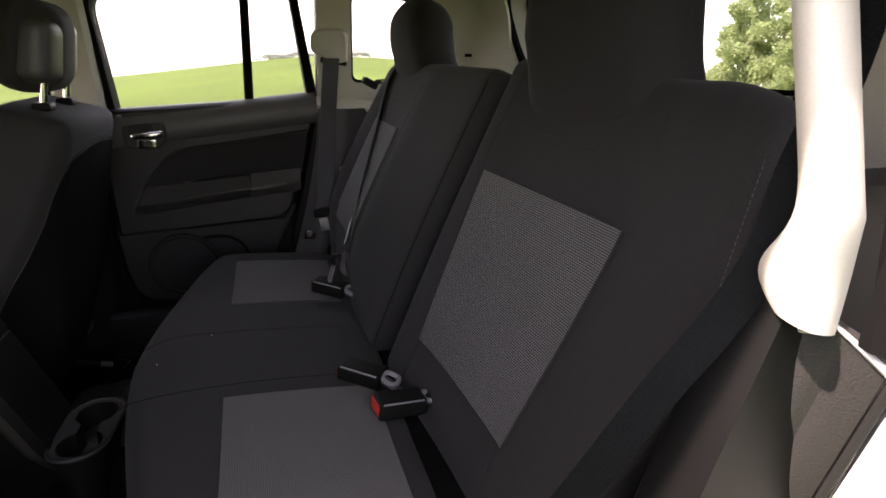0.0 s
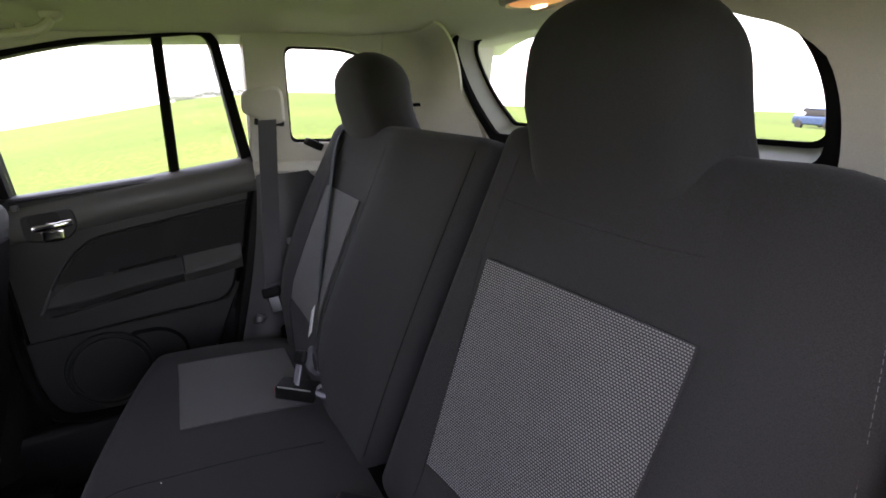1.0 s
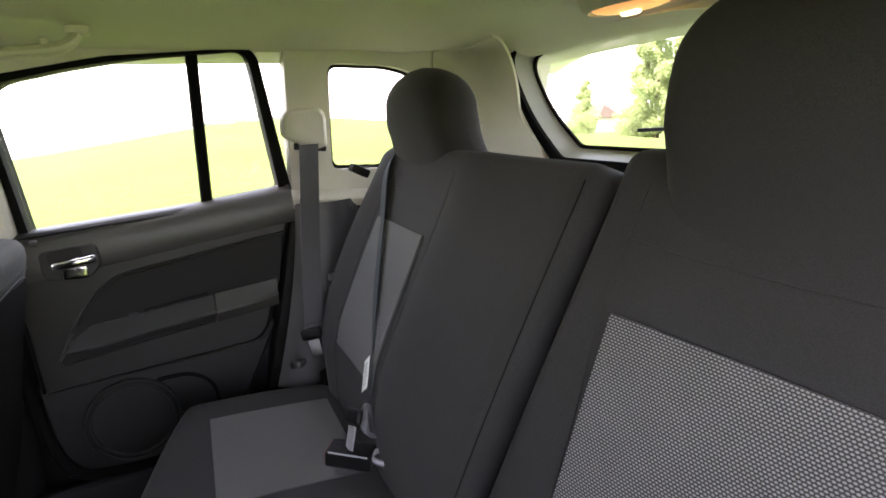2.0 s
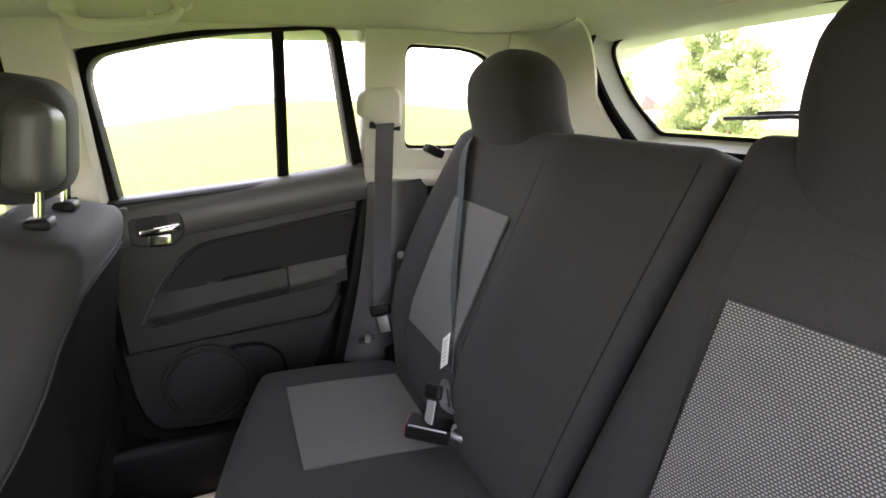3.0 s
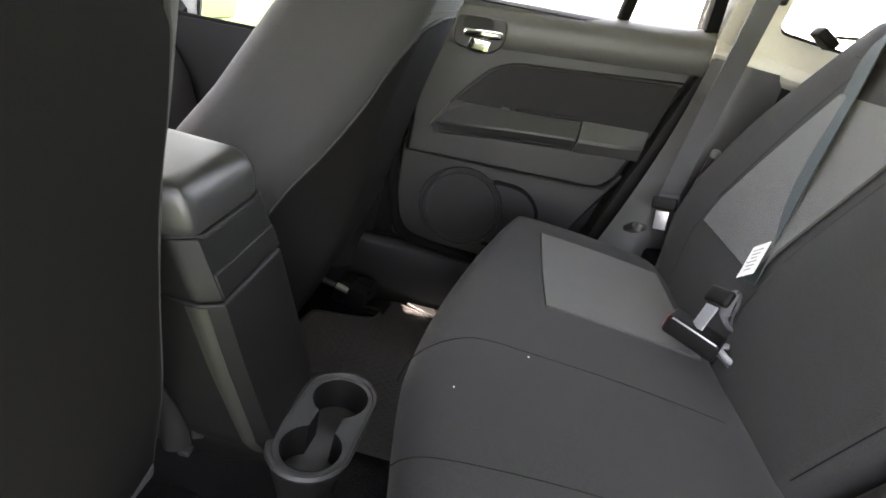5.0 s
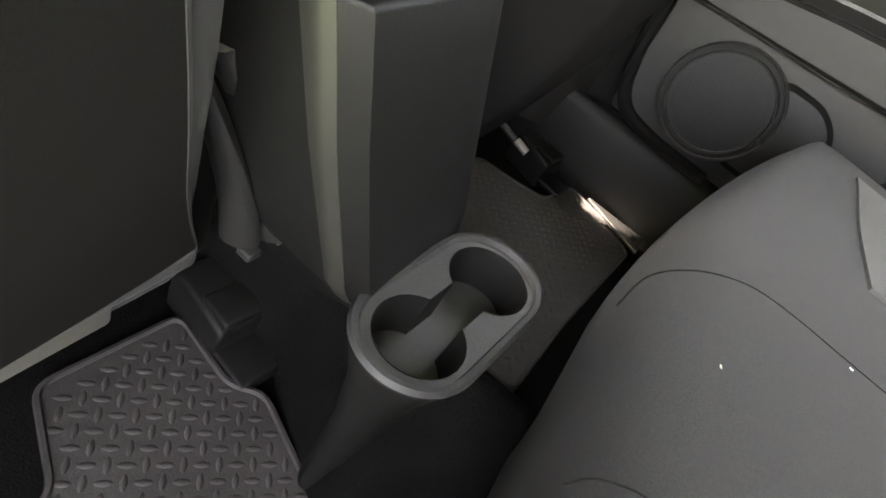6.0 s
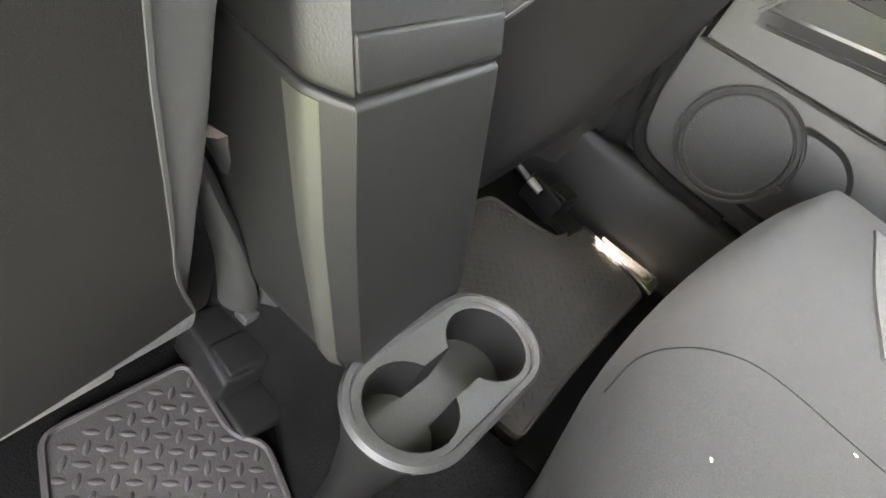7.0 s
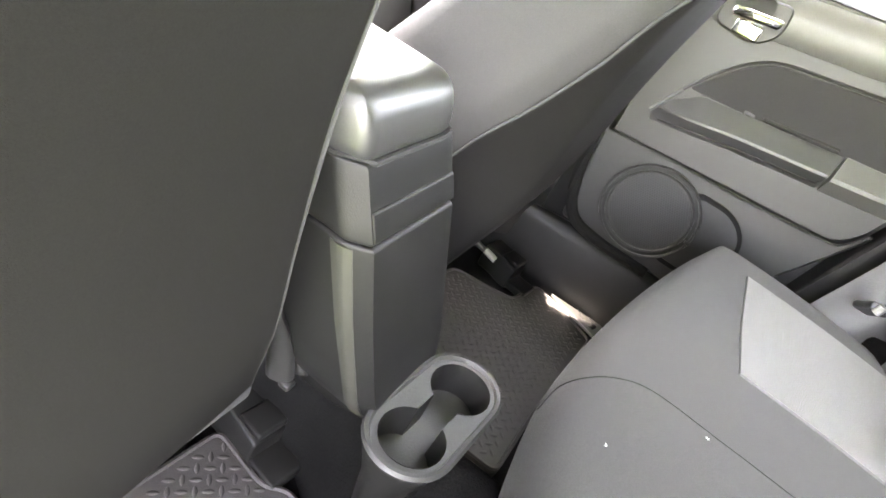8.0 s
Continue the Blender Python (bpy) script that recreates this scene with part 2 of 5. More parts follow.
def smooth_line(points, n=8, closed=False):
    """A Catmull-Rom curve through points."""
    pts = [Vector(p) for p in points]
    out, m = [], len(pts)
    for i in range(m if closed else m - 1):
        if closed:
            a, b, c, d = (pts[(i + k) % m] for k in (-1, 0, 1, 2))
        else:
            b, c = pts[i], pts[i + 1]
            a, d = pts[i - 1] if i else 2 * b - c, pts[i + 2] if i + 2 < m else 2 * c - b
        for q in range(n):
            t = q / n
            out.append(0.5 * (2 * b + (c - a) * t + (2 * a - 5 * b + 4 * c - d) * t * t + (3 * b - a - 3 * c + d) * t ** 3))
    if not closed:
        out.append(pts[-1])
    return out


def sheet(fn, nu, nv, thick, bm=None, uv=None):
    """A thick sheet: fn(u, v) for u, v in 0..1, thickened against its normal. uv: metres across, for a weave."""
    bm = bm or bmesh.new()
    top = [[Vector(fn(i / nu, j / nv)) for j in range(nv + 1)] for i in range(nu + 1)]
    norm = {}
    for i in range(nu + 1):
        for j in range(nv + 1):
            a = top[min(i + 1, nu)][j] - top[max(i - 1, 0)][j]
            b = top[i][min(j + 1, nv)] - top[i][max(j - 1, 0)]
            norm[i, j] = a.cross(b).normalized()
    tv = [[bm.verts.new(top[i][j]) for j in range(nv + 1)] for i in range(nu + 1)]
    bv = [[bm.verts.new(top[i][j] - thick * norm[i, j]) for j in range(nv + 1)] for i in range(nu + 1)]
    layer = bm.loops.layers.uv.new("UVMap") if uv and not bm.loops.layers.uv else (bm.loops.layers.uv.active if uv else None)

    def face(vs, coords):
        f = bm.faces.new(vs)
        if layer:
            for lp, c in zip(f.loops, coords):
                lp[layer].uv = c

    for i in range(nu):
        for j in range(nv):
            q = ((i, j), (i + 1, j), (i + 1, j + 1), (i, j + 1))
            co = [(a / nu * uv[0], b / nv * uv[1]) for a, b in q] if uv else [None] * 4
            face([tv[a][b] for a, b in q], co)
            face([bv[a][b] for a, b in reversed(q)], co[::-1])
    rim = [(i, 0) for i in range(nu)] + [(nu, j) for j in range(nv)] + [(i, nv) for i in range(nu, 0, -1)] + [(0, j) for j in range(nv, 0, -1)]
    for q in range(len(rim)):
        (a, b), (c, d) = rim[q], rim[(q + 1) % len(rim)]
        face([tv[a][b], bv[a][b], bv[c][d], tv[c][d]], [(0, 0)] * 4)
    return bm


def rounded(poly, r, n=5):
    """A 2D polygon with its corners rounded; r may be a list."""
    out, m = [], len(poly)
    rs = r if isinstance(r, (list, tuple)) else [r] * m
    for i in range(m):
        a, b, c = (Vector((*poly[(i + k) % m], 0)) for k in (-1, 0, 1))
        u, v = a - b, c - b
        t = min(rs[i], 0.49 * u.length, 0.49 * v.length)
        p, q = b + u.normalized() * t, b + v.normalized() * t
        for k in range(n + 1):
            s = k / n
            w = (1 - s) ** 2 * p + 2 * s * (1 - s) * b + s * s * q
            out.append((w.x, w.y))
    return out


def plate(poly, place, thick, bm=None, edge=0.0):
    """A thick plate from a 2D polygon; place(a, b, depth) gives the point, depth 0 on the face. edge bevels the face's rim."""
    bm = bm or bmesh.new()
    cx, cy = sum(p[0] for p in poly) / len(poly), sum(p[1] for p in poly) / len(poly)
    rows = []
    levels = [(1, 0.0)] if not edge else [(2, 0.0), (1, edge * 0.56), (0, edge)]

    def inset(i, much):
        a, b, c = (Vector(poly[(i + k) % len(poly)]) for k in (-1, 0, 1))
        d = (c - a)
        nrm = Vector((-d.y, d.x)).normalized()
        if nrm.dot(Vector((cx, cy)) - b) < 0:
            nrm = -nrm
        return b + nrm * much

    for lev, depth in levels:
        much = {2: edge, 1: edge * 0.26 if edge else 0, 0: 0}[lev]
        rows.append([bm.verts.new(place(*inset(i, much), depth)) for i in range(len(poly))])
    rows.append([bm.verts.new(place(*poly[i], thick)) for i in range(len(poly))])
    bm.faces.new(rows[0])
    bm.faces.new(rows[-1][::-1])
    for a, b in zip(rows, rows[1:]):
        for i in range(len(poly)):
            j = (i + 1) % len(poly)
            bm.faces.new((a[i], b[i], b[j], a[j]))
    return bm


def ring_plate(outer, inner, place, thick, bm=None, cuts=3):
    """A thick plate between two 2D polygons, star-shaped about the inner one's middle."""
    bm = bm or bmesh.new()
    c = Vector((sum(p[0] for p in inner) / len(inner), sum(p[1] for p in inner) / len(inner)))

    def far(poly, ang):
        d, best = Vector((math.cos(ang), math.sin(ang))), 0
        for i in range(len(poly)):
            a, b = Vector(poly[i]) - c, Vector(poly[(i + 1) % len(poly)]) - c
            e = b - a
            den = d.x * e.y - d.y * e.x
            if abs(den) < 1e-12:
                continue
            s, t = (a.x * e.y - a.y * e.x) / den, (a.x * d.y - a.y * d.x) / den
            if s > 0 and -1e-6 <= t <= 1 + 1e-6:
                best = max(best, s)
        return c + d * best

    angs = sorted({round(math.atan2(p[1] - c.y, p[0] - c.x), 5) for p in [*outer, *inner]})
    grid = []
    for a in angs:
        p, q = far(inner, a), far(outer, a)
        grid.append([p + (q - p) * k / cuts for k in range(cuts + 1)])
    front = [[bm.verts.new(place(*p, 0)) for p in row] for row in grid]
    back = [[bm.verts.new(place(*p, thick)) for p in row] for row in grid]
    m = len(angs)
    for i in range(m):
        j = (i + 1) % m
        for k in range(cuts):
            bm.faces.new((front[i][k], front[i][k + 1], front[j][k + 1], front[j][k]))
            bm.faces.new((back[i][k], back[j][k], back[j][k + 1], back[i][k + 1]))
        for k in (0, cuts):
            bm.faces.new((front[i][k], front[j][k], back[j][k], back[i][k]))
    return bm


def lerp(table, x):
    """A value read from rows of (x, value)."""
    if x <= table[0][0]:
        return table[0][1]
    for (a, p), (b, q) in zip(table, table[1:]):
        if x <= b:
            return p + (q - p) * (x - a) / (b - a)
    return table[-1][1]


def bump(x, mid, half):
    d = (x - mid) / half
    return math.exp(-d * d)


# ---- the shell of the cabin ----
SILL, ROOF = 0.765, 1.115


def side_x(y, z):
    """How far the cabin's side stands from the middle."""
    x = 0.735 - 0.26 * max(0.0, z - 0.765)
    return x - 0.04 * max(0.0, -0.12 - y)


def on_side(off=0.0, sign=1):
    """A place on the side wall; off is how far it stands into the cabin."""
    return lambda y, z, d: (sign * (side_x(y, z) - off + d), y, z)


def roof_z(x, y):
    z = ROOF - 0.055 * (abs(x) / 0.66) ** 2.6 * (1 - 0.75 * max(0.0, min(1.0, (-0.15 - y) / 0.22)))
    z -= 0.052 * min(1.0, max(0.0, (-0.06 - y) / 0.40)) ** 1.3
    z -= 0.020 * max(0.0, min(1.0, (-0.35 - y) / 0.065))
    return z - 0.03 * max(0.0, (y - 0.6) / 0.4) ** 2 - 0.85 * max(0.0, y - 1.0)


def roof_half(y):
    return 0.652 - 0.02 * max(0.0, -0.12 - y)


def floor_and_roof():
    f = bmesh.new()
    soft_box((1.42, 2.3, 0.06), 0.01, (4, 6, 1), at=(0, 0.45, 0.0), bm=f)
    whole("floor", f, CARPET, "black carpeted floor pan of the car", "floor", "structure")
    t = sheet(lambda u, v: (lambda w: (0.045 + (u - 0.5) * (0.115 + 0.065 * w) - 0.055 * w, 0.42 + 1.15 * v, 0.025 + (0.15 + 0.05 * w) * math.sin(math.pi * u) ** 0.6))(max(0.0, 1 - abs(0.42 + 1.15 * v - 0.54) / 0.14)), 18, 40, 0.02)
    whole("floor_tunnel", t, CARPET, "black carpeted tunnel along the floor", "floor", "structure")
    r = sheet(lambda u, v: (lambda y: ((0.5 - u) * 2 * roof_half(y), y, roof_z((u - 0.5) * 2 * roof_half(y), y)))(-0.56 + (1.63 + 0.12 * (1 - abs(2 * u - 1) ** 4)) * v), 28, 40, 0.02)
    whole("ceiling", r, HEADLINER, "pale beige cloth headliner", "ceiling", "structure")
    o = sheet(lambda u, v: (lambda y: ((0.5 - u) * 2 * (roof_half(y) + 0.05), y, roof_z((u - 0.5) * 2 * roof_half(y), y) + 0.035 - 0.04 * abs(2 * u - 1) ** 6))(-0.62 + (1.72 + 0.12 * (1 - abs(2 * u - 1) ** 4)) * v), 20, 34, -0.015)
    whole("roof", o, PAINT, "white painted steel roof", "roof", "structure")
    b = bmesh.new()
    soft_box((1.30, 0.62, 0.03), 0.01, (4, 4, 1), at=(0, -0.43, 0.42), bm=b)
    whole("cargo_floor", b, CARPET, "black carpeted cargo floor behind the bench", "floor", "structure")
    e = bmesh.new()
    soft_box((1.30, 0.05, 0.46), 0.01, (4, 1, 4), at=(0, 0.07, 0.13), bm=e)
    whole("floor_riser", e, CARPET, "carpeted riser under the rear bench", "floor", "structure")


floor_and_roof()

FAR_WINDOW = rounded([(0.603, 0.722), (0.617, 1.004), (0.42, 1.046), (0.168, 1.062), (0.124, 0.776)], [0.008, 0.05, 0.5, 0.03, 0.008], 6)
QUARTER = rounded([(-0.004, 0.812), (0.002, 1.036), (-0.14, 1.030), (-0.205, 1.010), (-0.228, 0.95), (-0.232, 0.800)], [0.02, 0.025, 0.1, 0.05, 0.05, 0.03], 6)
FRONT_WINDOW = rounded([(0.745, 0.578), (0.742, 1.000), (0.85, 0.948), (0.96, 0.885), (1.085, 0.79), (1.175, 0.67), (1.215, 0.545)], [0.02, 0.03, 0.2, 0.2, 0.2, 0.1, 0.03], 6)


def grow(poly, much):
    cx, cy = sum(p[0] for p in poly) / len(poly), sum(p[1] for p in poly) / len(poly)
    w = max(abs(p[0] - cx) for p in poly)
    h = max(abs(p[1] - cy) for p in poly)
    return [(cx + (p[0] - cx) * (1 + much / w), cy + (p[1] - cy) * (1 + much / h)) for p in poly]


def quarter_of(sign):
    return QUARTER if sign > 0 else [(max(-0.36, y - 0.12) if y > -0.2 else y - 0.03, z) for y, z in QUARTER]


def side_walls():
    for sign, tag in ((1, "east"), (-1, "west")):
        back, deep = (0, 0.06) if sign > 0 else (-0.205, 0.02)
        b = ring_plate([(0.095 + back, 0.79 if sign < 0 else 0.70), (0.095 + back, 1.085), (-0.56, 1.075), (-0.56, 0.79 if sign < 0 else 0.70)], grow(quarter_of(sign), 0.004), on_side(0.02, sign), deep)
        whole("wall_" + tag + "_rear_pillar", b, BEIGE, "pale beige moulded pillar trim round the quarter window", "pillar trim", "structure", angle=50)
        c = plate([(0.622, 0.70), (0.625, 1.09), (0.735, 1.09), (0.735, 0.70)] if sign > 0 else [(0.68, 0.70), (0.68, 1.09), (0.735, 1.09), (0.735, 0.70)], on_side(0.03, sign), 0.06, edge=0.012)
        whole("wall_" + tag + "_middle_pillar", c, BEIGE, "pale beige middle pillar trim", "pillar trim", "structure")
        d = ring_plate([(0.74, 0.20), (0.74, 1.075), (0.98, 1.05), (1.36, 0.70), (1.36, 0.20)], grow(FRONT_WINDOW, 0.004), on_side(0.0, sign), 0.07)
        whole("wall_" + tag + "_front", d, PLASTIC, "black front door inner side with its window opening", "car door", "structure", angle=50)
        a = plate([(0.738, 1.012), (0.85, 0.960), (0.965, 0.897), (1.092, 0.802), (1.184, 0.68), (1.222, 0.57), (1.285, 0.57), (1.255, 0.72), (1.13, 0.89), (0.95, 1.03), (0.738, 1.078)], on_side(0.018, sign), 0.015, edge=0.006)
        whole("wall_" + tag + "_front_pillar", a, BEIGE, "pale beige windscreen pillar and roof rail trim", "pillar trim", "structure", angle=50)
        q = plate([(0.10, 0.74), (-0.58, 0.74), (-0.58, 0.30), (0.20, 0.30), (0.16, 0.50)] if sign > 0 else [(-0.10, 0.80), (-0.58, 0.80), (-0.58, 0.10), (0.06, 0.10), (0.0, 0.50)], on_side(0.035 if sign > 0 else 0.105, sign), 0.06, edge=0.01)
        whole("wall_" + tag + "_quarter", q, PLASTIC, "black moulded rear quarter trim", "side trim", "structure")


side_walls()


def far_body():
    b = plate([(-0.62, -0.05), (-0.62, 0.735), (0.12, 0.735), (0.70, 0.695), (0.745, 0.56), (1.22, 0.53), (1.60, 0.52), (1.60, -0.05)], on_side(-0.045), 0.03)
    whole("body_side_far", b, PLASTIC, "dark inner skin of the far body side", "car body", "structure")
    o = plate([(-0.62, -0.22), (-0.62, 0.70), (0.70, 0.66), (0.745, 0.54), (1.36, 0.51), (1.36, -0.22)], on_side(-0.085), 0.02)
    whole("body_skin_far", o, PAINT, "white painted outer skin of the far side", "car body", "structure")
    q = plate([(-0.62, -0.22), (-0.62, 0.735), (-0.26, 0.735), (-0.20, 0.30), (-0.12, -0.22)], on_side(-0.075, -1), 0.02)
    whole("body_skin_near_quarter", q, PAINT, "white painted rear quarter of the near side", "car body", "structure")
    f = plate([(0.80, -0.22), (0.80, 0.66), (1.36, 0.66), (1.36, -0.22)], on_side(-0.085, -1), 0.02)
    whole("body_skin_near_front", f, PAINT, "white painted front door of the near side", "car body", "structure")
    t = bmesh.new()
    soft_box((1.56, 0.04, 0.98), 0.015, (2, 1, 2), at=(0, -0.66, 0.27), bm=t)
    whole("body_skin_rear", t, PAINT, "white painted lower tailgate skin", "car body", "structure")
    r = plate([(-0.15, 1.066), (-0.15, 1.10), (1.15, 1.08), (1.15, 1.045), (0.70, 1.040), (0.650, 1.014), (0.42, 1.054), (0.16, 1.069)], on_side(0.024), 0.05)
    whole("roof_rail_trim", r, BEIGE, "pale beige trim under the headliner above the doors", "roof trim", "structure")


far_body()


def windows():
    for sign, n in ((1, 1), (-1, 2)):
        for poly, tag in ((quarter_of(sign), n), (FRONT_WINDOW, n + 2)):
            w = thing("window_%d" % tag, "fixed side window glass in a black seal", "window", kind="structure")
            g = part("pane", plate(poly, on_side(-0.012, sign), 0.004), GLASS, w, "clear pane", smooth=False)
            g.visible_shadow = False
            part("seal", ring_plate(grow(poly, 0.012), grow(poly, -0.004), on_side(-0.002, sign), 0.014), SEAL, w, "black rubber seal")


windows()

# tailgate with its window
REAR_Y = -0.415
RW = rounded([(-0.338, 0.840), (-0.336, 0.92), (-0.295, 0.985), (-0.13, 1.040), (0.17, 1.054), (0.34, 1.057), (0.555, 1.038), (0.487, 0.92), (0.387, 0.840)],
             [0.03, 0.05, 0.05, 0.1, 0.1, 0.1, 0.06, 0.08, 0.015], 6)


def tail(off):
    return lambda x, z, d: (x, REAR_Y + 0.10 * (z - 0.8) + off - d, z)


def trim_edge():
    """The trim's opening: clear of the glass below, close to it along the top."""
    out = []
    for (a, b), (c, d) in zip(grow(RW, 0.043), grow(RW, 0.004)):
        k = max(0.0, min(1.0, (d - (0.95 if c < 0 else 1.015)) / 0.05))
        out.append((a + (c - a) * k, b + (d - b) * k))
    return out


def tailgate():
    t = thing("tailgate", "closed tailgate with a wide window and beige inner trim", "tailgate", (0.1, REAR_Y, 0.4))
    part("inner_trim", ring_plate([(-0.72, 0.40), (-0.72, 1.16), (0.74, 1.16), (0.74, 0.40)], trim_edge(), tail(0.0), 0.05), BEIGE, t, "pale beige trim")
    part("black_border", ring_plate(grow(RW, 0.046), grow(RW, 0.020), tail(-0.006), 0.02), SEAL, t, "black border")
    outer, inner = grow(RW, 0.022), grow(RW, 0.003)
    rev = bmesh.new()
    rows = [[rev.verts.new(tail(o)(*p, 0)) for p in poly] for poly, o in ((outer, -0.007), (outer, -0.012), (inner, -0.056), (inner, -0.066))]
    for p, q in zip(rows, rows[1:]):
        for i in range(len(p)):
            j = (i + 1) % len(p)
            rev.faces.new((p[i], p[j], q[j], q[i]))
    part("glass_frame", rev, BEIGE_GREY, t, "pale grey reveal", angle=60)
    part("glass_edge", ring_plate(grow(RW, 0.006), grow(RW, -0.004), tail(-0.054), 0.006), SEAL, t, "black glass edge")
    g = part("pane", plate(RW, tail(-0.062), 0.004), GLASS, t, "clear rear pane", smooth=False)
    g.visible_shadow = False
    w = bmesh.new()
    y = REAR_Y - 0.085
    tube([(0.255, y, 0.874), (0.12, y, 0.880), (-0.06, y, 0.876)], 0.004, 6, w)
    tube([(0.20, y - 0.02, 0.884), (0.10, y - 0.02, 0.888), (0.0, y - 0.02, 0.872)], 0.004, 6, w)
    part("wiper", w, RUBBER, t, "black wiper arm and blade")


tailgate()


def front_end():
    d = sheet(lambda u, v: (-0.72 + 1.44 * u, 1.10 + 0.26 * math.sin(v * 1.57), 0.30 + 0.36 * math.sin(v * 1.57) ** 0.6), 10, 8, 0.02)
    whole("dashboard", d, PLASTIC_SOFT, "dark grey dashboard across the front", "dashboard", "structure")
    fw = bmesh.new()
    soft_box((1.46, 0.05, 0.80), 0.01, (2, 1, 2), at=(0, 1.40, 0.28), bm=fw)
    whole("firewall", fw, PLASTIC, "black bulkhead under the windscreen", "bulkhead", "structure")
    g = sheet(lambda u, v: ((0.5 - u) * (1.30 - 0.16 * v), 1.37 - 0.40 * v, 0.70 + 0.36 * v), 8, 4, 0.004)
    w = whole("windscreen", g, GLASS, "raked clear windscreen", "window", "structure")
    w.visible_shadow = False
    for s in (1, -1):
        a = tube([(s * 0.69, 1.37, 0.68), (s * 0.655, 1.19, 0.87), (s * 0.61, 0.98, 1.055)], 0.028, 8)
        whole("wall_front_pillar", a, BEIGE, "pale beige windscreen pillar trim", "pillar trim", "structure")


front_end()

# ---- rear bench ----
TILT = radians(20)
HINGE = Vector((0, 0.085, 0.36))
UP_BACK, OUT_BACK = Vector((0, -math.sin(TILT), math.cos(TILT))), Vector((0, math.cos(TILT), math.sin(TILT)))


def back_point(x, out, up):
    return Vector((x, 0, 0)) + HINGE + OUT_BACK * out + UP_BACK * up


def back_shape(x0, x1, mid, bolster, inner, swell=()):
    """Side bolsters, a lumbar curve, a rounded outer shoulder and a slanting inner edge for a seat back between x0 and x1."""
    narrow = inner == x1
    outer = x0 if narrow else x1

    def f(p):
        x, out, up = p
        front = max(0.0, min(1.0, (out + 0.10) / 0.10))
        out += front * 0.005 * math.sin(max(0.0, min(1.0, up / 0.5)) * math.pi)
        for m in mid:
            out -= front * 0.006 * bump(x, m, 0.10) * bump(up, 0.26, 0.2)
        for m in bolster:
            out += front * 0.006 * bump(x, m, 0.05)
        if narrow:
            x += 0.5 * max(0.0, -0.012 - out) * max(0.0, 1 - abs(x - x0) / 0.12)
            out -= (0.08 + 0.11 * max(0.0, min(1.0, (up - 0.1) / 0.28))) * min(0.27, max(0.0, -0.178 - x))
        if swell:
            out += lerp(swell, up) * max(0.0, min(1.0, (x - x0) / 0.26))
        if narrow:
            up += 0.024 * max(0.0, min(1.0, (up - 0.39) / 0.12))
        e = abs(x - outer) / 0.10
        if e < 1:
            up -= 0.02 * (1 - e) ** 2 * max(0, up / 0.53)
        foot = max(0.0, 1 - abs(x - outer) / 0.20) * max(0.0, 1 - up / 0.25)
        tip = max(0.0, 1 - abs(x - outer) / 0.20) * max(0.0, (up - 0.33) / 0.2)
        x += (0.055 * foot + 0.035 * tip) * (1 if outer == x0 else -1)
        near = max(0.0, 1 - abs(x - inner) / (0.055 if narrow else 0.17))
        x += near * 0.085 * max(0.0, 1 - up / 0.53)
        return back_point(x, out + (-0.015 if narrow else 0.010), up)
    return f


def patch(shape, x0, x1, lo, hi, rise=0.0016, n=(18, 18)):
    """An insert that lies on a shaped cushion's face."""
    return sheet(lambda u, v: shape((x0 + (x1 - x0) * u, rise, lo + (hi - lo) * v)), n[0], n[1], 0.0035, uv=(abs(x1 - x0), hi - lo))


def seam_on(shape, pts, r=0.0012, rise=0.0005):
    return tube([shape((x, rise, up)) for x, up in [(p.x, p.y) for p in smooth_line([(*q, 0) for q in pts], 6)]], r, 5)


def headrest_shape(mid, tall, lean=radians(12)):
    """A tombstone-shaped headrest that grows out of the seat back's top."""
    up, out = Vector((0, -math.sin(lean), math.cos(lean))), Vector((0, math.cos(lean), math.sin(lean)))
    base = back_point(mid, -0.078 if mid < 0 else -0.032, 0.41)

    def f(p):
        x, o, u = p
        t = max(0.0, min(1.0, u / tall))
        x *= 1.0 - 0.20 * t ** 3
        u -= 1.7 * x * x * t ** 2
        o = o * (1 - 0.12 * t) + 0.030 * min(1.0, max(0.0, t - 0.25) * 1.8) - 0.036 * max(0.0, 1 - t / 0.62) ** 0.7
        o -= 0.8 * x * x - (0.22 * x if mid < 0 else 0.0)
        if mid < 0 and x < 0:
            x *= 0.90
        return base + Vector((x, 0, 0)) + out * o + up * u
    return f


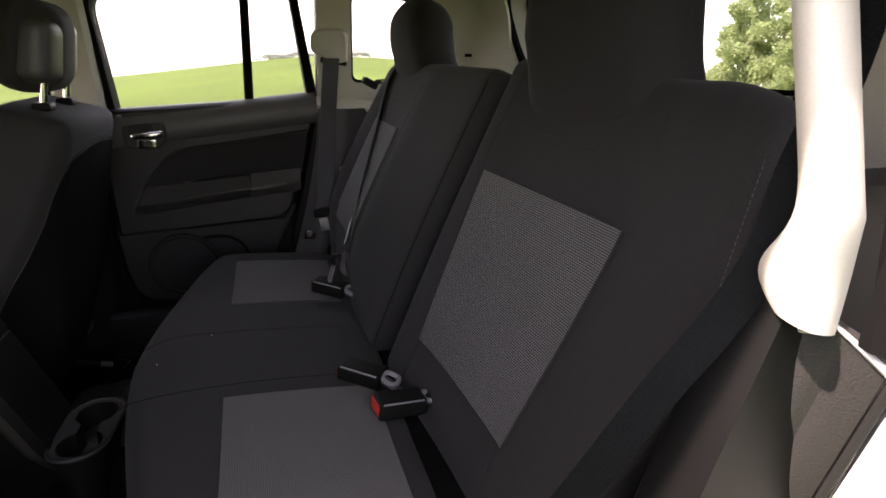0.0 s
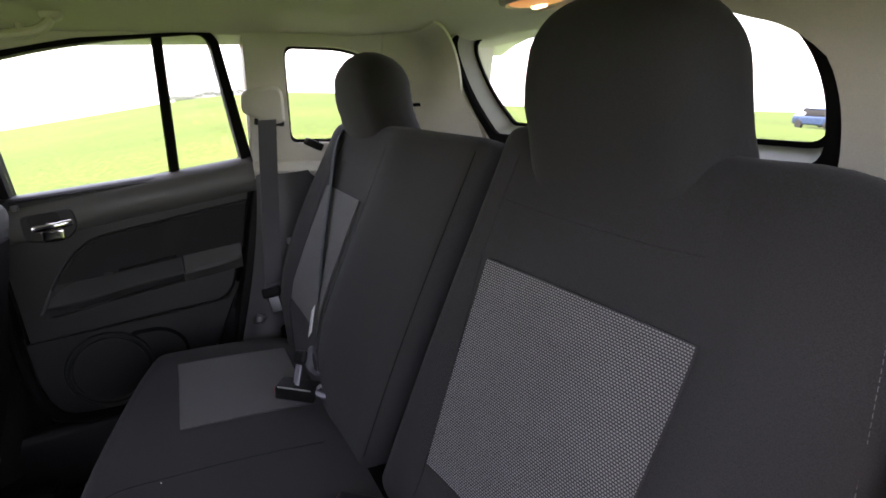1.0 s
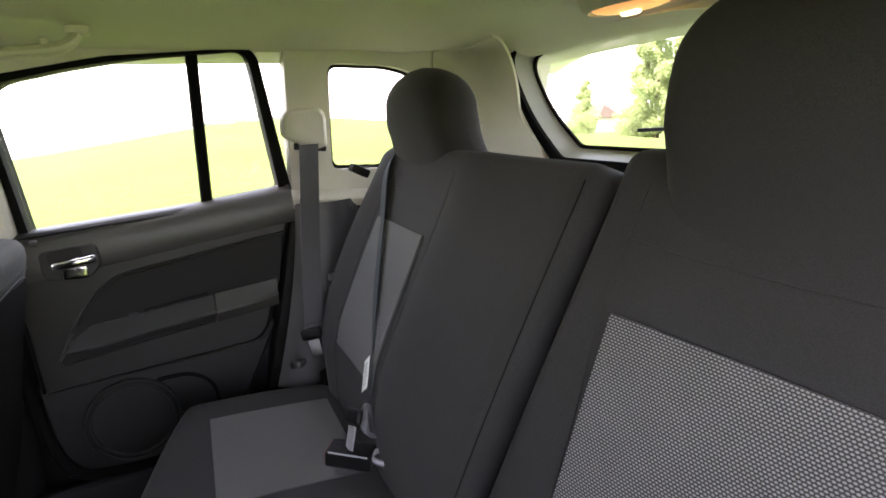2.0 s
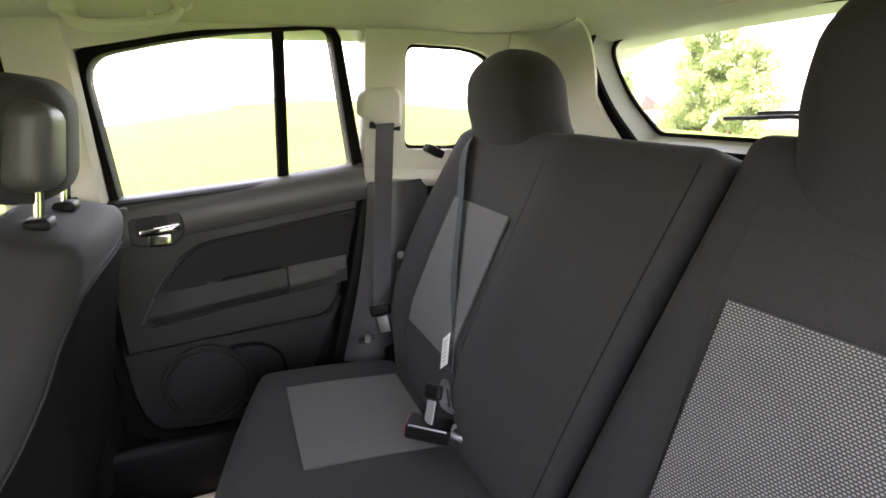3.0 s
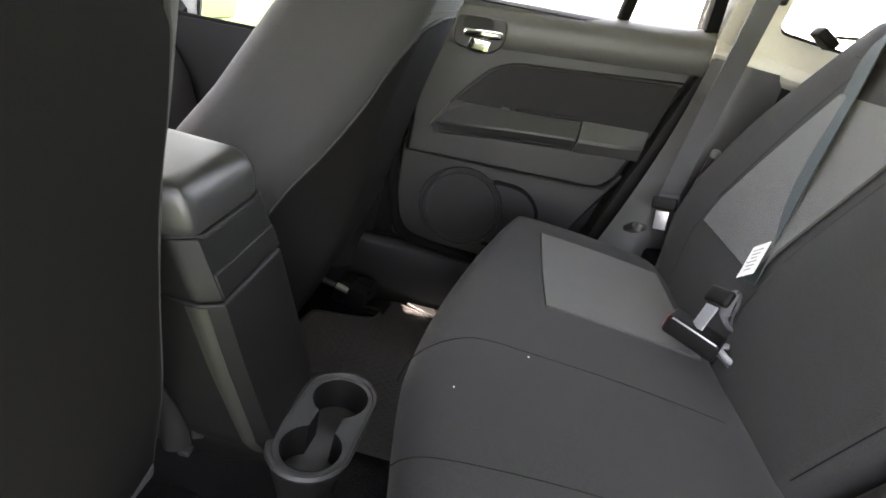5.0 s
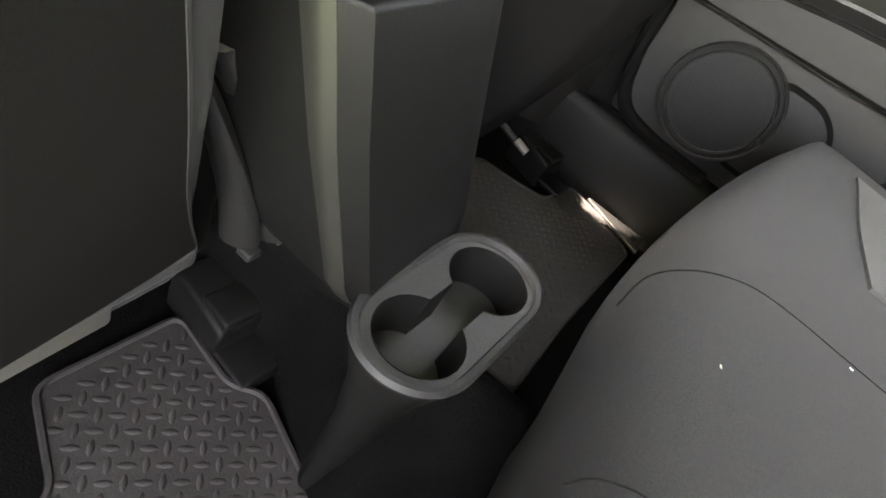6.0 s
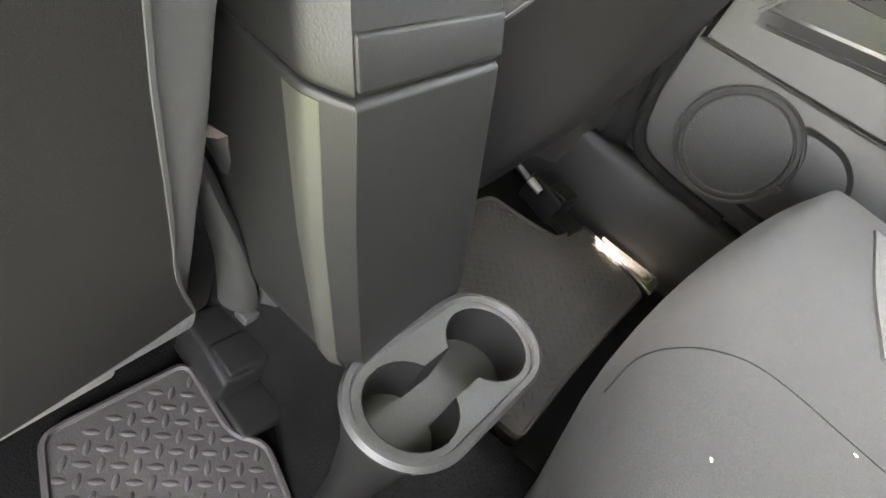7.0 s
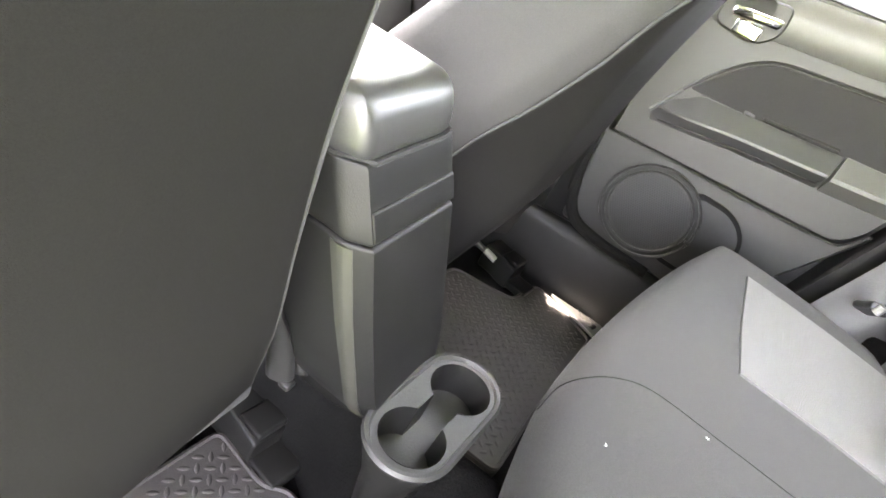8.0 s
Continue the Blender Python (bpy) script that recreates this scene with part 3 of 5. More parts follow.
def rear_bench():
    b = thing("rear_bench", "black cloth split rear bench with grey mesh inserts", "car seat", (0, 0.25, 0.02))
    backs = [("narrow_seatback", -0.614, -0.124, (-0.31,), (-0.50, -0.15)), ("wide_seatback", -0.114, 0.585, (0.315,), (0.14, 0.52))]
    shapes = {}
    for name, x0, x1, mid, bol in backs:
        sh = back_shape(x0, x1, mid, bol, x1 if x1 < 0 else x0, () if x1 < 0 else [(0, 0.0), (0.10, 0.034), (0.17, 0.040), (0.39, 0.020), (0.52, 0.008)])
        shapes[name] = sh
        w = x1 - x0
        ob = part(name, soft_box((w, 0.11, 0.56), 0.024, (18, 2, 16), shape=lambda p, s=sh: s((p.x, p.y, p.z)), at=((x0 + x1) / 2, -0.055, 0.258), k=5), FABRIC, b)
        m = mid[0]
        part("mesh_insert", patch(sh, m - (0.150 if m < 0 else 0.110), m + (0.128 if m < 0 else 0.112), 0.106 if m < 0 else 0.130, 0.388 if m < 0 else 0.388), MESH if m < 0 else MESH_FINE, ob, "grey mesh insert")
        for s in (-1, 1):
            part("seam", seam_on(sh, [(m + s * 0.133, 0.50), (m + s * 0.14, 0.40), (m + s * 0.133, 0.26), (m + s * 0.133, 0.10), (m + s * 0.14, 0.0)], 0.0009, 0.0), FABRIC, ob)
        if m > 0:
            part("edge_seam", tube([sh((x0 + 0.011, -0.0035, 0.02 + 0.495 * i / 24)) for i in range(25)], 0.0009, 5), SEAL, ob)
        hm, tall = (m + 0.004, 0.300) if m < 0 else (m + 0.056, 0.268)
        hs = headrest_shape(hm, tall)
        part("headrest", soft_box((0.262 if m < 0 else 0.298, 0.108, tall + 0.02), 0.052, (12, 4, 10), shape=hs, at=(0, 0, tall / 2 - 0.01), k=5), FABRIC, b)
        part("seam", seam_on(sh, [(hm - 0.13, 0.452), (hm - 0.06, 0.449), (hm + 0.06, 0.449), (hm + 0.13, 0.452)], 0.0009, 0.0), FABRIC, ob)
    edge = shapes["narrow_seatback"]
    stitch = bmesh.new()
    for i in range(90):
        u = 0.03 + 0.47 * i / 90
        tube([edge((-0.614 + 0.014, -0.003, u)), edge((-0.614 + 0.014, -0.003, u + 0.0032))], 0.0008, 4, stitch)
    part("stitching", stitch, THREAD, b, "pale stitched edge")["kind"] = "stuff"
    part("edge_seam", tube([edge((-0.614 + 0.009, -0.007, 0.02 + 0.48 * i / 24)) for i in range(25)], 0.0016, 5), FABRIC, b)

    def cush(p):
        x, y, z = p
        fr = max(0.0, min(1.0, (y - 0.06) / 0.44))
        end = max(0.0, (abs(x - 0.0) - 0.30) / 0.30)
        lead = max(0.0, min(1.0, (y - 0.33) / 0.16))
        y -= lead * 0.082 * (abs(x) / 0.45) ** 1.5
        top = max(0.0, min(1.0, (z - 0.2) / 0.19))
        z += top * (0.012 * math.sin(fr * math.pi) - 0.022 * (1 - fr) + 0.006)
        for m in (-0.315, 0.315):
            z -= top * 0.010 * bump(x, m, 0.13) * bump(fr, 0.45, 0.4)
        z -= top * 0.03 * end ** 3
        y -= 0.05 * (1 - top) * fr
        return Vector((x, y, z))

    cu = part("cushion", soft_box((1.19, 0.445, 0.26), 0.06, (30, 12, 4), shape=cush, at=(-0.005, 0.285, 0.258), k=6), FABRIC, b)
    for m in (-0.307, 0.307):
        part("mesh_insert", sheet(lambda u, v: cush((m - 0.135 + 0.270 * u, 0.118 + 0.222 * v, 0.391)), 16, 16, 0.004, uv=(0.270, 0.222)), MESH_FINE, cu, "grey mesh insert")
    lines = ([(-0.060, 0.502, 0), (-0.02, 0.492, 0), (0.015, 0.472, 0), (0.036, 0.452, 0), (0.048, 0.430, 0), (0.050, 0.40, 0), (0.046, 0.34, 0), (0.042, 0.13, 0)],
             [(-0.165, 0.502, 0), (-0.152, 0.488, 0), (-0.143, 0.46, 0), (-0.138, 0.40, 0), (-0.134, 0.30, 0), (-0.130, 0.13, 0)])
    for path in lines:
        part("seam", tube([cush((q.x, q.y, 0.3880)) for q in smooth_line(path, 6)], 0.0005, 5), FABRIC_SHADE_SEAM, cu)


rear_bench()


def lint():
    for x, y, turn in ((-0.055, 0.443, 0.3), (0.031, 0.367, 1.2)):
        c = Matrix.Translation((x, y, 0.402)) @ Matrix.Rotation(turn, 4, "Z")
        whole("lint", soft_box((0.0026, 0.0013, 0.0006), 0.0004, (1, 1, 1), k=2, shape=lambda p: c @ p), WHITE, "tiny white fleck of lint on the seat cushion", "lint", group="lint on the cushion")


lint()

# ---- front seats ----


def front_seat(mid, label, sweep, taper, head_x, widths, lift, pipe, drop, inner, thick, lean, shift, tall=1.0):
    s = thing("front_seat", label, "car seat", (mid, 0.85, 0.02), group="front seats")
    up, out = Vector((0, -math.sin(lean), math.cos(lean))), Vector((0, -math.cos(lean), -math.sin(lean)))
    base = Vector((mid, 0.695, 0.23 + lift))

    def shape(p):
        x, o, u = p
        t = max(0.0, min(1.0, u / 0.55))
        rear = max(0.0, min(1.0, (o + 0.20) / 0.20))
        edge = lerp(sweep, t)
        s1 = max(0.0, abs(x) - edge) / 0.12
        o -= rear * (taper * s1 ** 1.35 + 0.25 * x * x)
        o += rear * 0.02 * bump(t, 0.35, 0.3) * (1 - min(1.0, s1))
        x *= lerp(widths, t) * (lerp(inner, t) if x < 0 else 1)
        o *= lerp(thick, t) if o < 0 else 1
        u -= drop * max(0.0, abs(x) / 0.22 - 0.35) ** 2 * t ** 3
        return base + Vector((x, 0, 0)) + out * o + up * u * tall

    back = part("backrest", soft_box((0.49, 0.22, 0.585), 0.034, (28, 8, 22), shape=shape, at=(0, -0.11, 0.285), k=5), FABRIC_BACK, s)

    # half width of the darkened panel; the passenger's follows the shade's edge
    def e(u):
        return min(0.232, lerp(sweep, u / 0.55)) if mid < 0 else lerp([(0, 0.243), (0.25, 0.241), (0.36, 0.237), (0.44, 0.229), (0.55, 0.22)], u)

    side = [(e(0.02), 0.02), (e(0.15), 0.15), (e(0.30), 0.30 + pipe / 2), (e(0.40) + 0.002, 0.41 + pipe), (e(0.44) - 0.004, 0.455 + pipe), (e(0.48) - 0.030, 0.482 + pipe)]
    line = [(-a, b, 0) for a, b in side] + [(0, 0.492 + pipe, 0)] + [(a, b, 0) for a, b in reversed(side)]
    part("piping", tube([shape((q.x, 0.0020, q.y)) for q in smooth_line(line, 6)], 0.0018, 6), PIPING, back, "grey piping")
    rows = [(0.012, e(0.02))] + [(b, a) for a, b in side] + [(0.492 + pipe, 0.02)]
    part("back_panel", sheet(lambda u, v: shape(((1 - 2 * u) * lerp(rows, 0.012 + (0.48 + pipe) * v), 0.0022, 0.012 + (0.48 + pipe) * v)), 32, 40, 0.0012), FABRIC_SHADE_SEAM, back, "cloth back panel, darkened in colour for its shade")
    part("seam", tube([shape((-0.215 + 0.43 * i / 30, 0.0004, 0.53)) for i in range(31)], 0.0012, 5), FABRIC, back)
    part("bottom_hem", soft_box((0.50, 0.016, 0.022), 0.007, (8, 1, 1), at=(mid + (0.03 if mid < 0 else -0.01), 0.703, 0.236 + lift)), PLASTIC_GREY, s, "grey plastic lower edge")
    wide = 0.585 if mid < 0 else 0.55
    part("seat_cushion", soft_box((wide + (0.04 if mid < 0 else 0), 0.46, 0.22), 0.03 if mid < 0 else 0.05, (8, 8, 3), at=(mid + (0.03 if mid < 0 else 0.02), 0.98, 0.225)), FABRIC, s)
    # added box behind the hinge, stops sun leaking past the console
    part("sun_block", soft_box((0.05, 0.10, 0.21), 0.012, (2, 3, 3), at=(-0.090 if mid < 0 else 0.102, 0.772 if mid < 0 else 0.795, 0.305 if mid < 0 else 0.345)), PLASTIC, s, "added black block that keeps the sun off the floor")
    part("base_trim", soft_box((0.44, 0.016, 0.060), 0.006, (6, 1, 1), at=(mid + (0.04 if mid < 0 else 0.0), 0.752, 0.160)), TRIM_GREY if mid < 0 else PLASTIC, s, "grey plastic base trim" if mid < 0 else "")
    part("seat_pan", soft_box((0.40, 0.44, 0.06), 0.02, (4, 4, 1), at=(mid, 0.98, 0.165)), PLASTIC, s, "black seat pan")
    for d in (-0.17, 0.17):
        part("rail", soft_box((0.030, 0.50, 0.035), 0.006, (1, 4, 1), at=(mid + d, 1.05, 0.06)), PLASTIC, s, "black seat rail")
        part("rail_foot", soft_box((0.04, 0.05, 0.06), 0.008, (1, 1, 1), at=(mid + d, 0.84, 0.03)), PLASTIC, s)
        part("riser", soft_box((0.025, 0.30, 0.09), 0.006, (1, 2, 1), at=(mid + d, 0.98, 0.11)), PLASTIC, s)
    top = shape((head_x - mid, -0.075 if mid < 0 else -0.150, 0.575))
    tilt = radians(9)
    hu, ho = Vector((0, -math.sin(tilt), math.cos(tilt))), Vector((0, -math.cos(tilt), -math.sin(tilt)))

    def head_shape(p):
        x, o, u = p
        t = max(0.0, u / 0.10)
        x *= 1 - 0.16 * t ** 3
        o -= 1.3 * x * x
        return top + Vector((x, 0, 0)) + ho * o + hu * (u + 0.104)

    head = part("headrest", soft_box((0.212, 0.10, 0.160), 0.045, (12, 5, 10), shape=lambda p: head_shape((p[0] * (1 - 0.45 * max(0.0, p[1] / 0.05)), p[1], p[2])), k=5), FABRIC_BACK, s)
    part("headrest_shell", soft_box((0.196, 0.056, 0.112), 0.022, (8, 3, 8), shape=lambda p: head_shape((p[0] * (1 - 0.6 * p[2]), p[1] + 0.021, p[2] - 0.004))), VINYL_GREY, head, "smooth vinyl back of the headrest")
    for d in (-0.068, 0.068):
        a = top + Vector((d, 0 if mid < 0 else -0.025, 0))
        part("post", tube([a - hu * 0.03, a + hu * 0.03, a + hu * 0.09], 0.0062, 12), CHROME, s, "chrome headrest post")
        part("collar", soft_box((0.040, 0.030, 0.016), 0.006, (2, 2, 1), at=a + hu * 0.0), PLASTIC, s, "black plastic collar")
    s.location += Vector(shift)
    return s


front_seat(0.335, "dark grey cloth front passenger seat with headrest up", [(0, 0.150), (0.3, 0.150), (0.5, 0.165), (0.75, 0.205), (1, 0.220)], 0.10, 0.298,
           [(0, 0.96), (0.5, 0.98), (0.8, 0.94), (1, 0.84)], -0.032, 0.030, 0.05, [(0, 0.97), (0.5, 0.90), (1, 0.82)], [(0, 0.98), (0.25, 1.05), (0.45, 1.02), (0.6, 0.90), (0.75, 0.82), (0.87, 0.76), (1, 0.62)], radians(15), (0.02, 0.012, 0))
front_seat(-0.385, "dark grey cloth driver seat with headrest up", [(0, 0.238), (0.25, 0.208), (0.45, 0.188), (0.7, 0.170), (1, 0.165)], 0.055, -0.385,
           [(0, 1.20), (0.12, 1.15), (0.25, 1.10), (0.5, 1.045), (0.8, 1.02), (1, 0.95)], 0.016, 0.045, 0.018, [(0, 1), (1, 1)], [(0, 1), (1, 1)], radians(9), (-0.006, 0.010, 0), 0.913)


# ---- centre console ----
def console():
    c = thing("centre_console", "black plastic centre console with armrest and rear cup holders", "console", (0, 0.8, 0.0))
    # half the width and the middle of the rear face at each height, and where that face stands
    left = [(0.0, 0.036), (0.12, 0.024), (0.20, -0.012), (0.26, -0.066), (0.29, -0.090), (0.39, -0.112), (0.47, -0.124), (0.60, -0.128)]
    right = [(0.0, 0.060), (0.29, 0.043), (0.47, 0.008), (0.60, 0.006)]
    rear = [(0.0, 0.590), (0.29, 0.602), (0.46, 0.650), (0.52, 0.678), (0.60, 0.690)]

    def shape(p):
        x, y, z = p
        a, b = lerp(left, z), lerp(right, z)
        cham = 0.012 * max(0.0, -x - 0.82) / 0.18
        return Vector((a + (b - a) * (x + 1) / 2, lerp(rear, z) + y + (cham * 1.5 if y < 0.1 else 0), z))

    def block(z0, z1, r, n):
        h = (z1 - z0) / 2
        k = 1 / 0.066
        bm = soft_box((0.132, 0.48, z1 - z0), r, n, shape=lambda p: shape((p.x * k, p.y, p.z)), at=(0, 0.24, z0 + h))
        return bm

    part("body", block(0.02, 0.4625, 0.0035, (14, 10, 14)), PLASTIC, c)
    part("storage_box", block(0.4638, 0.5170, 0.0035, (14, 8, 4)), PLASTIC, c)
    part("latch", soft_box((0.118, 0.010, 0.021), 0.002, (6, 1, 1), shape=lambda p: shape((p.x / 0.066 + 0.10, p.y + 0.0032, p.z + 0.477))), PLASTIC, c, "recessed latch bar")
    part("armrest_lid", soft_box((0.136, 0.42, 0.068), 0.017, (14, 10, 6), shape=lambda p: shape((p.x / 0.066 * (1 if p.z > 0.5165 else 0.93), p.y + (0.001 if p.z > 0.5165 else 0.006) + 0.25 * max(0, p.z - 0.535) * (p.y < 0.1), p.z)), at=(0, 0.209, 0.527), k=6), VINYL, c, "padded armrest lid")
    part("lid_seam", tube([shape((-1.02, 0.30, 0.517)), shape((-1.02, 0.05, 0.517)), shape((-0.98, 0.004, 0.517)), shape((-0.7, -0.001, 0.517)), shape((0, -0.001, 0.517)), shape((0.7, -0.001, 0.517)), shape((0.98, 0.002, 0.517)), shape((1.02, 0.03, 0.517)), shape((1.02, 0.30, 0.517))], 0.0022, 6), DARK, c, "dark lid seam")

    # the rounded corner between the side and the rear face
    bend = [(0.0, (-1.015, 0.010)), (0.45, (-1.02, 0.003)), (0.7, (-1.008, 0.0)), (1.0, (-0.955, -0.0012))]
    # a lighter, faintly olive sheet puts the reflected highlight into its colour
    strip = sheet(lambda u, v: shape((lerp([(k, p[0]) for k, p in bend], u), lerp([(k, p[1]) for k, p in bend], u) * (0.35 + 0.65 * v), 0.205 + 0.254 * v)), 12, 14, 0.002)
    part("corner_strip", strip, CONSOLE_EDGE, c, "smooth rounded corner, lightened for its reflected highlight", angle=60)

    # cup tray behind the console
    cx, cy, z = -0.027, 0.563, 0.288
    hole, gap = 0.0315, 0.0415
    stad = []
    n = 20
    for s, a0 in ((1, -90), (-1, 90)):
        for i in range(n + 1):
            a = radians(a0 + 180 * i / n)
            stad.append((cx + s * gap + 0.0415 * math.cos(a), cy + 0.0405 * math.sin(a)))
    well = []
    neck = 0.0145
    a1 = math.degrees(math.asin(neck / hole))
    for s, a0, a2 in ((1, -180 + a1, 180 - a1), (-1, a1, 360 - a1)):
        for i in range(25):
            a = radians(a0 + (a2 - a0) * i / 24)
            well.append((cx + s * gap + hole * math.cos(a), cy + hole * math.sin(a) - 0.001))

    def flat(dz):
        return lambda x, y, d: Vector((x, y - 0.085 * (x - cx), z + dz + 0.03 * (y - cy) - d))

    tray = bmesh.new()
    loops = []
    for poly in (stad, well):
        vs = [tray.verts.new(flat(0)(x, y, 0)) for x, y in poly]
        loops += [tray.edges.new((vs[i], vs[(i + 1) % len(vs)])) for i in range(len(vs))]
    bmesh.ops.triangle_fill(tray, use_beauty=True, edges=loops)
    rim = part("cup_tray", tray, CUP_PLASTIC, c, "dark grey plastic cup tray", angle=30)
    lip = [flat(0.0)(x, y, 0.0) for x, y in stad]
    part("rim", tube(lip, 0.004, 6, closed=True), CUP_PLASTIC, rim)
    wall, floor = bmesh.new(), bmesh.new()
    rows = []
    for d, k in ((0.0, 1.0), (0.003, 0.985), (0.042, 0.94)):
        row = []
        for i, (x, y) in enumerate(well):
            qx, qy = cx + (gap if i < 25 else -gap), cy - 0.001
            row.append(flat(0.001)(qx + (x - qx) * k, qy + (y - qy) * k, d))
        rows.append([wall.verts.new(p) for p in row])
    m = len(well)
    for a, b in zip(rows, rows[1:]):
        for i in range(m):
            wall.faces.new((a[i], a[(i + 1) % m], b[(i + 1) % m], b[i]))
    # darker plastic than the tray puts the well walls' shade in their colour
    part("cup_well", wall, PLASTIC, rim, "two round wells joined by a slot, walls darkened for shade", angle=30)
    base = [floor.verts.new(p + Vector((0, 0, 0.001))) for p in row]
    edges = [floor.edges.new((base[i], base[(i + 1) % m])) for i in range(m)]
    bmesh.ops.triangle_fill(floor, use_beauty=True, edges=edges)
    part("well_floor", floor, CUP_PLASTIC, rim, smooth=False)
    skirt = bmesh.new()
    levels = [(0.0, 0.0), (-0.004, 0.02), (-0.016, 0.06), (-0.026, 0.13), (-0.030, 0.272)]
    rows = [[skirt.verts.new(flat(-0.002)(cx + (x - cx) * (1 + g / 0.09), cy + (y - cy) * (1 + g / 0.05), d)) for x, y in stad] for g, d in levels]
    for a, b in zip(rows, rows[1:]):
        for i in range(len(stad)):
            j = (i + 1) % len(stad)
            skirt.faces.new((a[i], a[j], b[j], b[i]))
    part("skirt", skirt, PLASTIC, c)


console()


# ---- far rear door ----
def circle(cy, cz, r, n=48):
    return [(cy + r * math.cos(2 * math.pi * i / n), cz + r * math.sin(2 * math.pi * i / n)) for i in range(n)]


def line_on(points, off, r, n=6):
    """A raised bead along (y, z) points of the far side."""
    place = on_side(off)
    return tube([place(q.x, q.y, 0) for q in smooth_line([(*p, 0) for p in points], n)], r, 6)


def rear_door():
    d = thing("rear_door", "closed rear door with black trim, speaker and chrome handle", "car door", (0.72, 0.35, 0.17))
    outer = [(0.640, 0.70), (0.645, 1.020), (0.42, 1.060), (0.150, 1.075), (0.090, 0.74)]
    part("window_frame", ring_plate(rounded(outer, [0.01, 0.06, 0.4, 0.04, 0.01]), grow(FAR_WINDOW, 0.001), on_side(0.014), 0.06), SEAL, d, "black window frame")
    part("weatherstrip", ring_plate(grow(FAR_WINDOW, 0.016), grow(FAR_WINDOW, 0.001), on_side(0.020), 0.012), SEAL, d, "black rubber weatherstrip")
    g = part("pane", plate(FAR_WINDOW, on_side(-0.012), 0.004), GLASS, d, "clear pane", smooth=False)
    g.visible_shadow = False
    part("divider_bar", plate([(0.290, 0.735), (0.266, 0.738), (0.258, 1.062), (0.280, 1.062)], on_side(0.010), 0.03, edge=0.004), SEAL, d, "black divider bar")
    # the panel: an upper part above the bead, and a lower one set deeper that carries the speaker
    face = rounded([(0.640, 0.396), (0.655, 0.735), (0.600, 0.735), (0.106, 0.770), (0.100, 0.73), (0.140, 0.60), (0.180, 0.455), (0.212, 0.424)], [0.01, 0.012, 0.012, 0.012, 0.012, 0.05, 0.03, 0.03])
    panel = part("panel", plate(face, on_side(0.034), 0.06, edge=0.010), DOOR, d)
    base = rounded([(0.630, 0.19), (0.652, 0.42), (0.16, 0.47), (0.245, 0.30), (0.29, 0.19)], 0.012)
    lower = part("lower_panel", plate(base, on_side(0.022), 0.05, edge=0.006), DOOR, d, "speaker panel")
    sill = bmesh.new()
    sec = [(-0.004, 0.003), (0.012, 0.006), (0.028, 0.001), (0.040, -0.012), (0.047, -0.034), (0.048, -0.062), (0.040, -0.078)]
    rows = []
    for i in range(21):
        y = 0.640 - 0.540 * i / 20
        z = 0.714 + 0.064 * (0.64 - y) / 0.54
        rows.append([sill.verts.new((0.735 - o, y, z + h)) for o, h in sec])
    for a, b in zip(rows, rows[1:]):
        for j in range(len(sec) - 1):
            sill.faces.new((a[j], a[j + 1], b[j + 1], b[j]))
    for r in (rows[0], rows[-1]):
        c = sill.verts.new((0.737, r[-1].co.y, r[-1].co.z))
        sill.faces.new([*r, c])
    part("sill_pad", sill, VINYL_SOFT, panel, "padded black sill", angle=60)
    ins = rounded([(0.560, 0.532), (0.500, 0.606), (0.462, 0.628), (0.128, 0.674), (0.150, 0.556)], [0.01, 0.03, 0.06, 0.012, 0.012])
    part("cloth_insert", plate(ins, on_side(0.036), 0.01, edge=0.002), FABRIC, panel, "black cloth insert")
    part("insert_bead", line_on([(0.592, 0.478), (0.564, 0.530), (0.535, 0.572), (0.502, 0.608), (0.455, 0.632), (0.36, 0.646), (0.125, 0.679)], 0.036, 0.0032), DOOR, panel)

    # armrest: a long sloping pull that ends in a padded elbow rest
    def loft(y0, y1, section, n=24):
        """A bar along the door: section(y) gives rows of (off, z)."""
        bm = bmesh.new()
        rows = []
        for i in range(n + 1):
            y = y0 + (y1 - y0) * i / n
            rows.append([bm.verts.new(on_side(o)(y, z, 0)) for o, z in section(y)])
        for p, q in zip(rows, rows[1:]):
            for j in range(len(p)):
                k = (j + 1) % len(p)
                bm.faces.new((p[j], p[k], q[k], q[j]))
        bm.faces.new(rows[0][::-1]), bm.faces.new(rows[-1])
        return bm

    top = [(0.16, 0.568), (0.290, 0.556), (0.44, 0.541), (0.575, 0.528)]
    lip = [(0.16, 0.540), (0.290, 0.524), (0.44, 0.506), (0.590, 0.482)]

    def pull(y):
        t, b = lerp(top, y), lerp(lip, y)
        f = max(0.0, min(1.0, (0.590 - y) / 0.06))
        out = 0.038 + 0.017 * f
        t = b + (t - b) * (0.15 + 0.85 * f)
        return [(0.020, t), (0.037, t), (0.0385, t - 0.003), (out - 0.003, b + 0.006), (out, b + 0.001), (out, b - 0.004), (out - 0.003, b - 0.007), (0.036, b - 0.030), (0.020, b - 0.030)]

    def pad(y):
        t, b = lerp(top, y), lerp(lip, y)
        f = max(0.0, min(1.0, (y - 0.150) / 0.05))
        out = 0.042 + 0.017 * f
        return [(0.020, t + 0.003), (0.040, t + 0.003), (0.0415, t), (out - 0.003, b + 0.006), (out, b + 0.001), (out, b - 0.006), (out - 0.003, b - 0.010), (0.036, b - 0.032), (0.020, b - 0.032)]

    arm = part("armrest", loft(0.590, 0.294, pull), VINYL, d, "long door pull", angle=25)
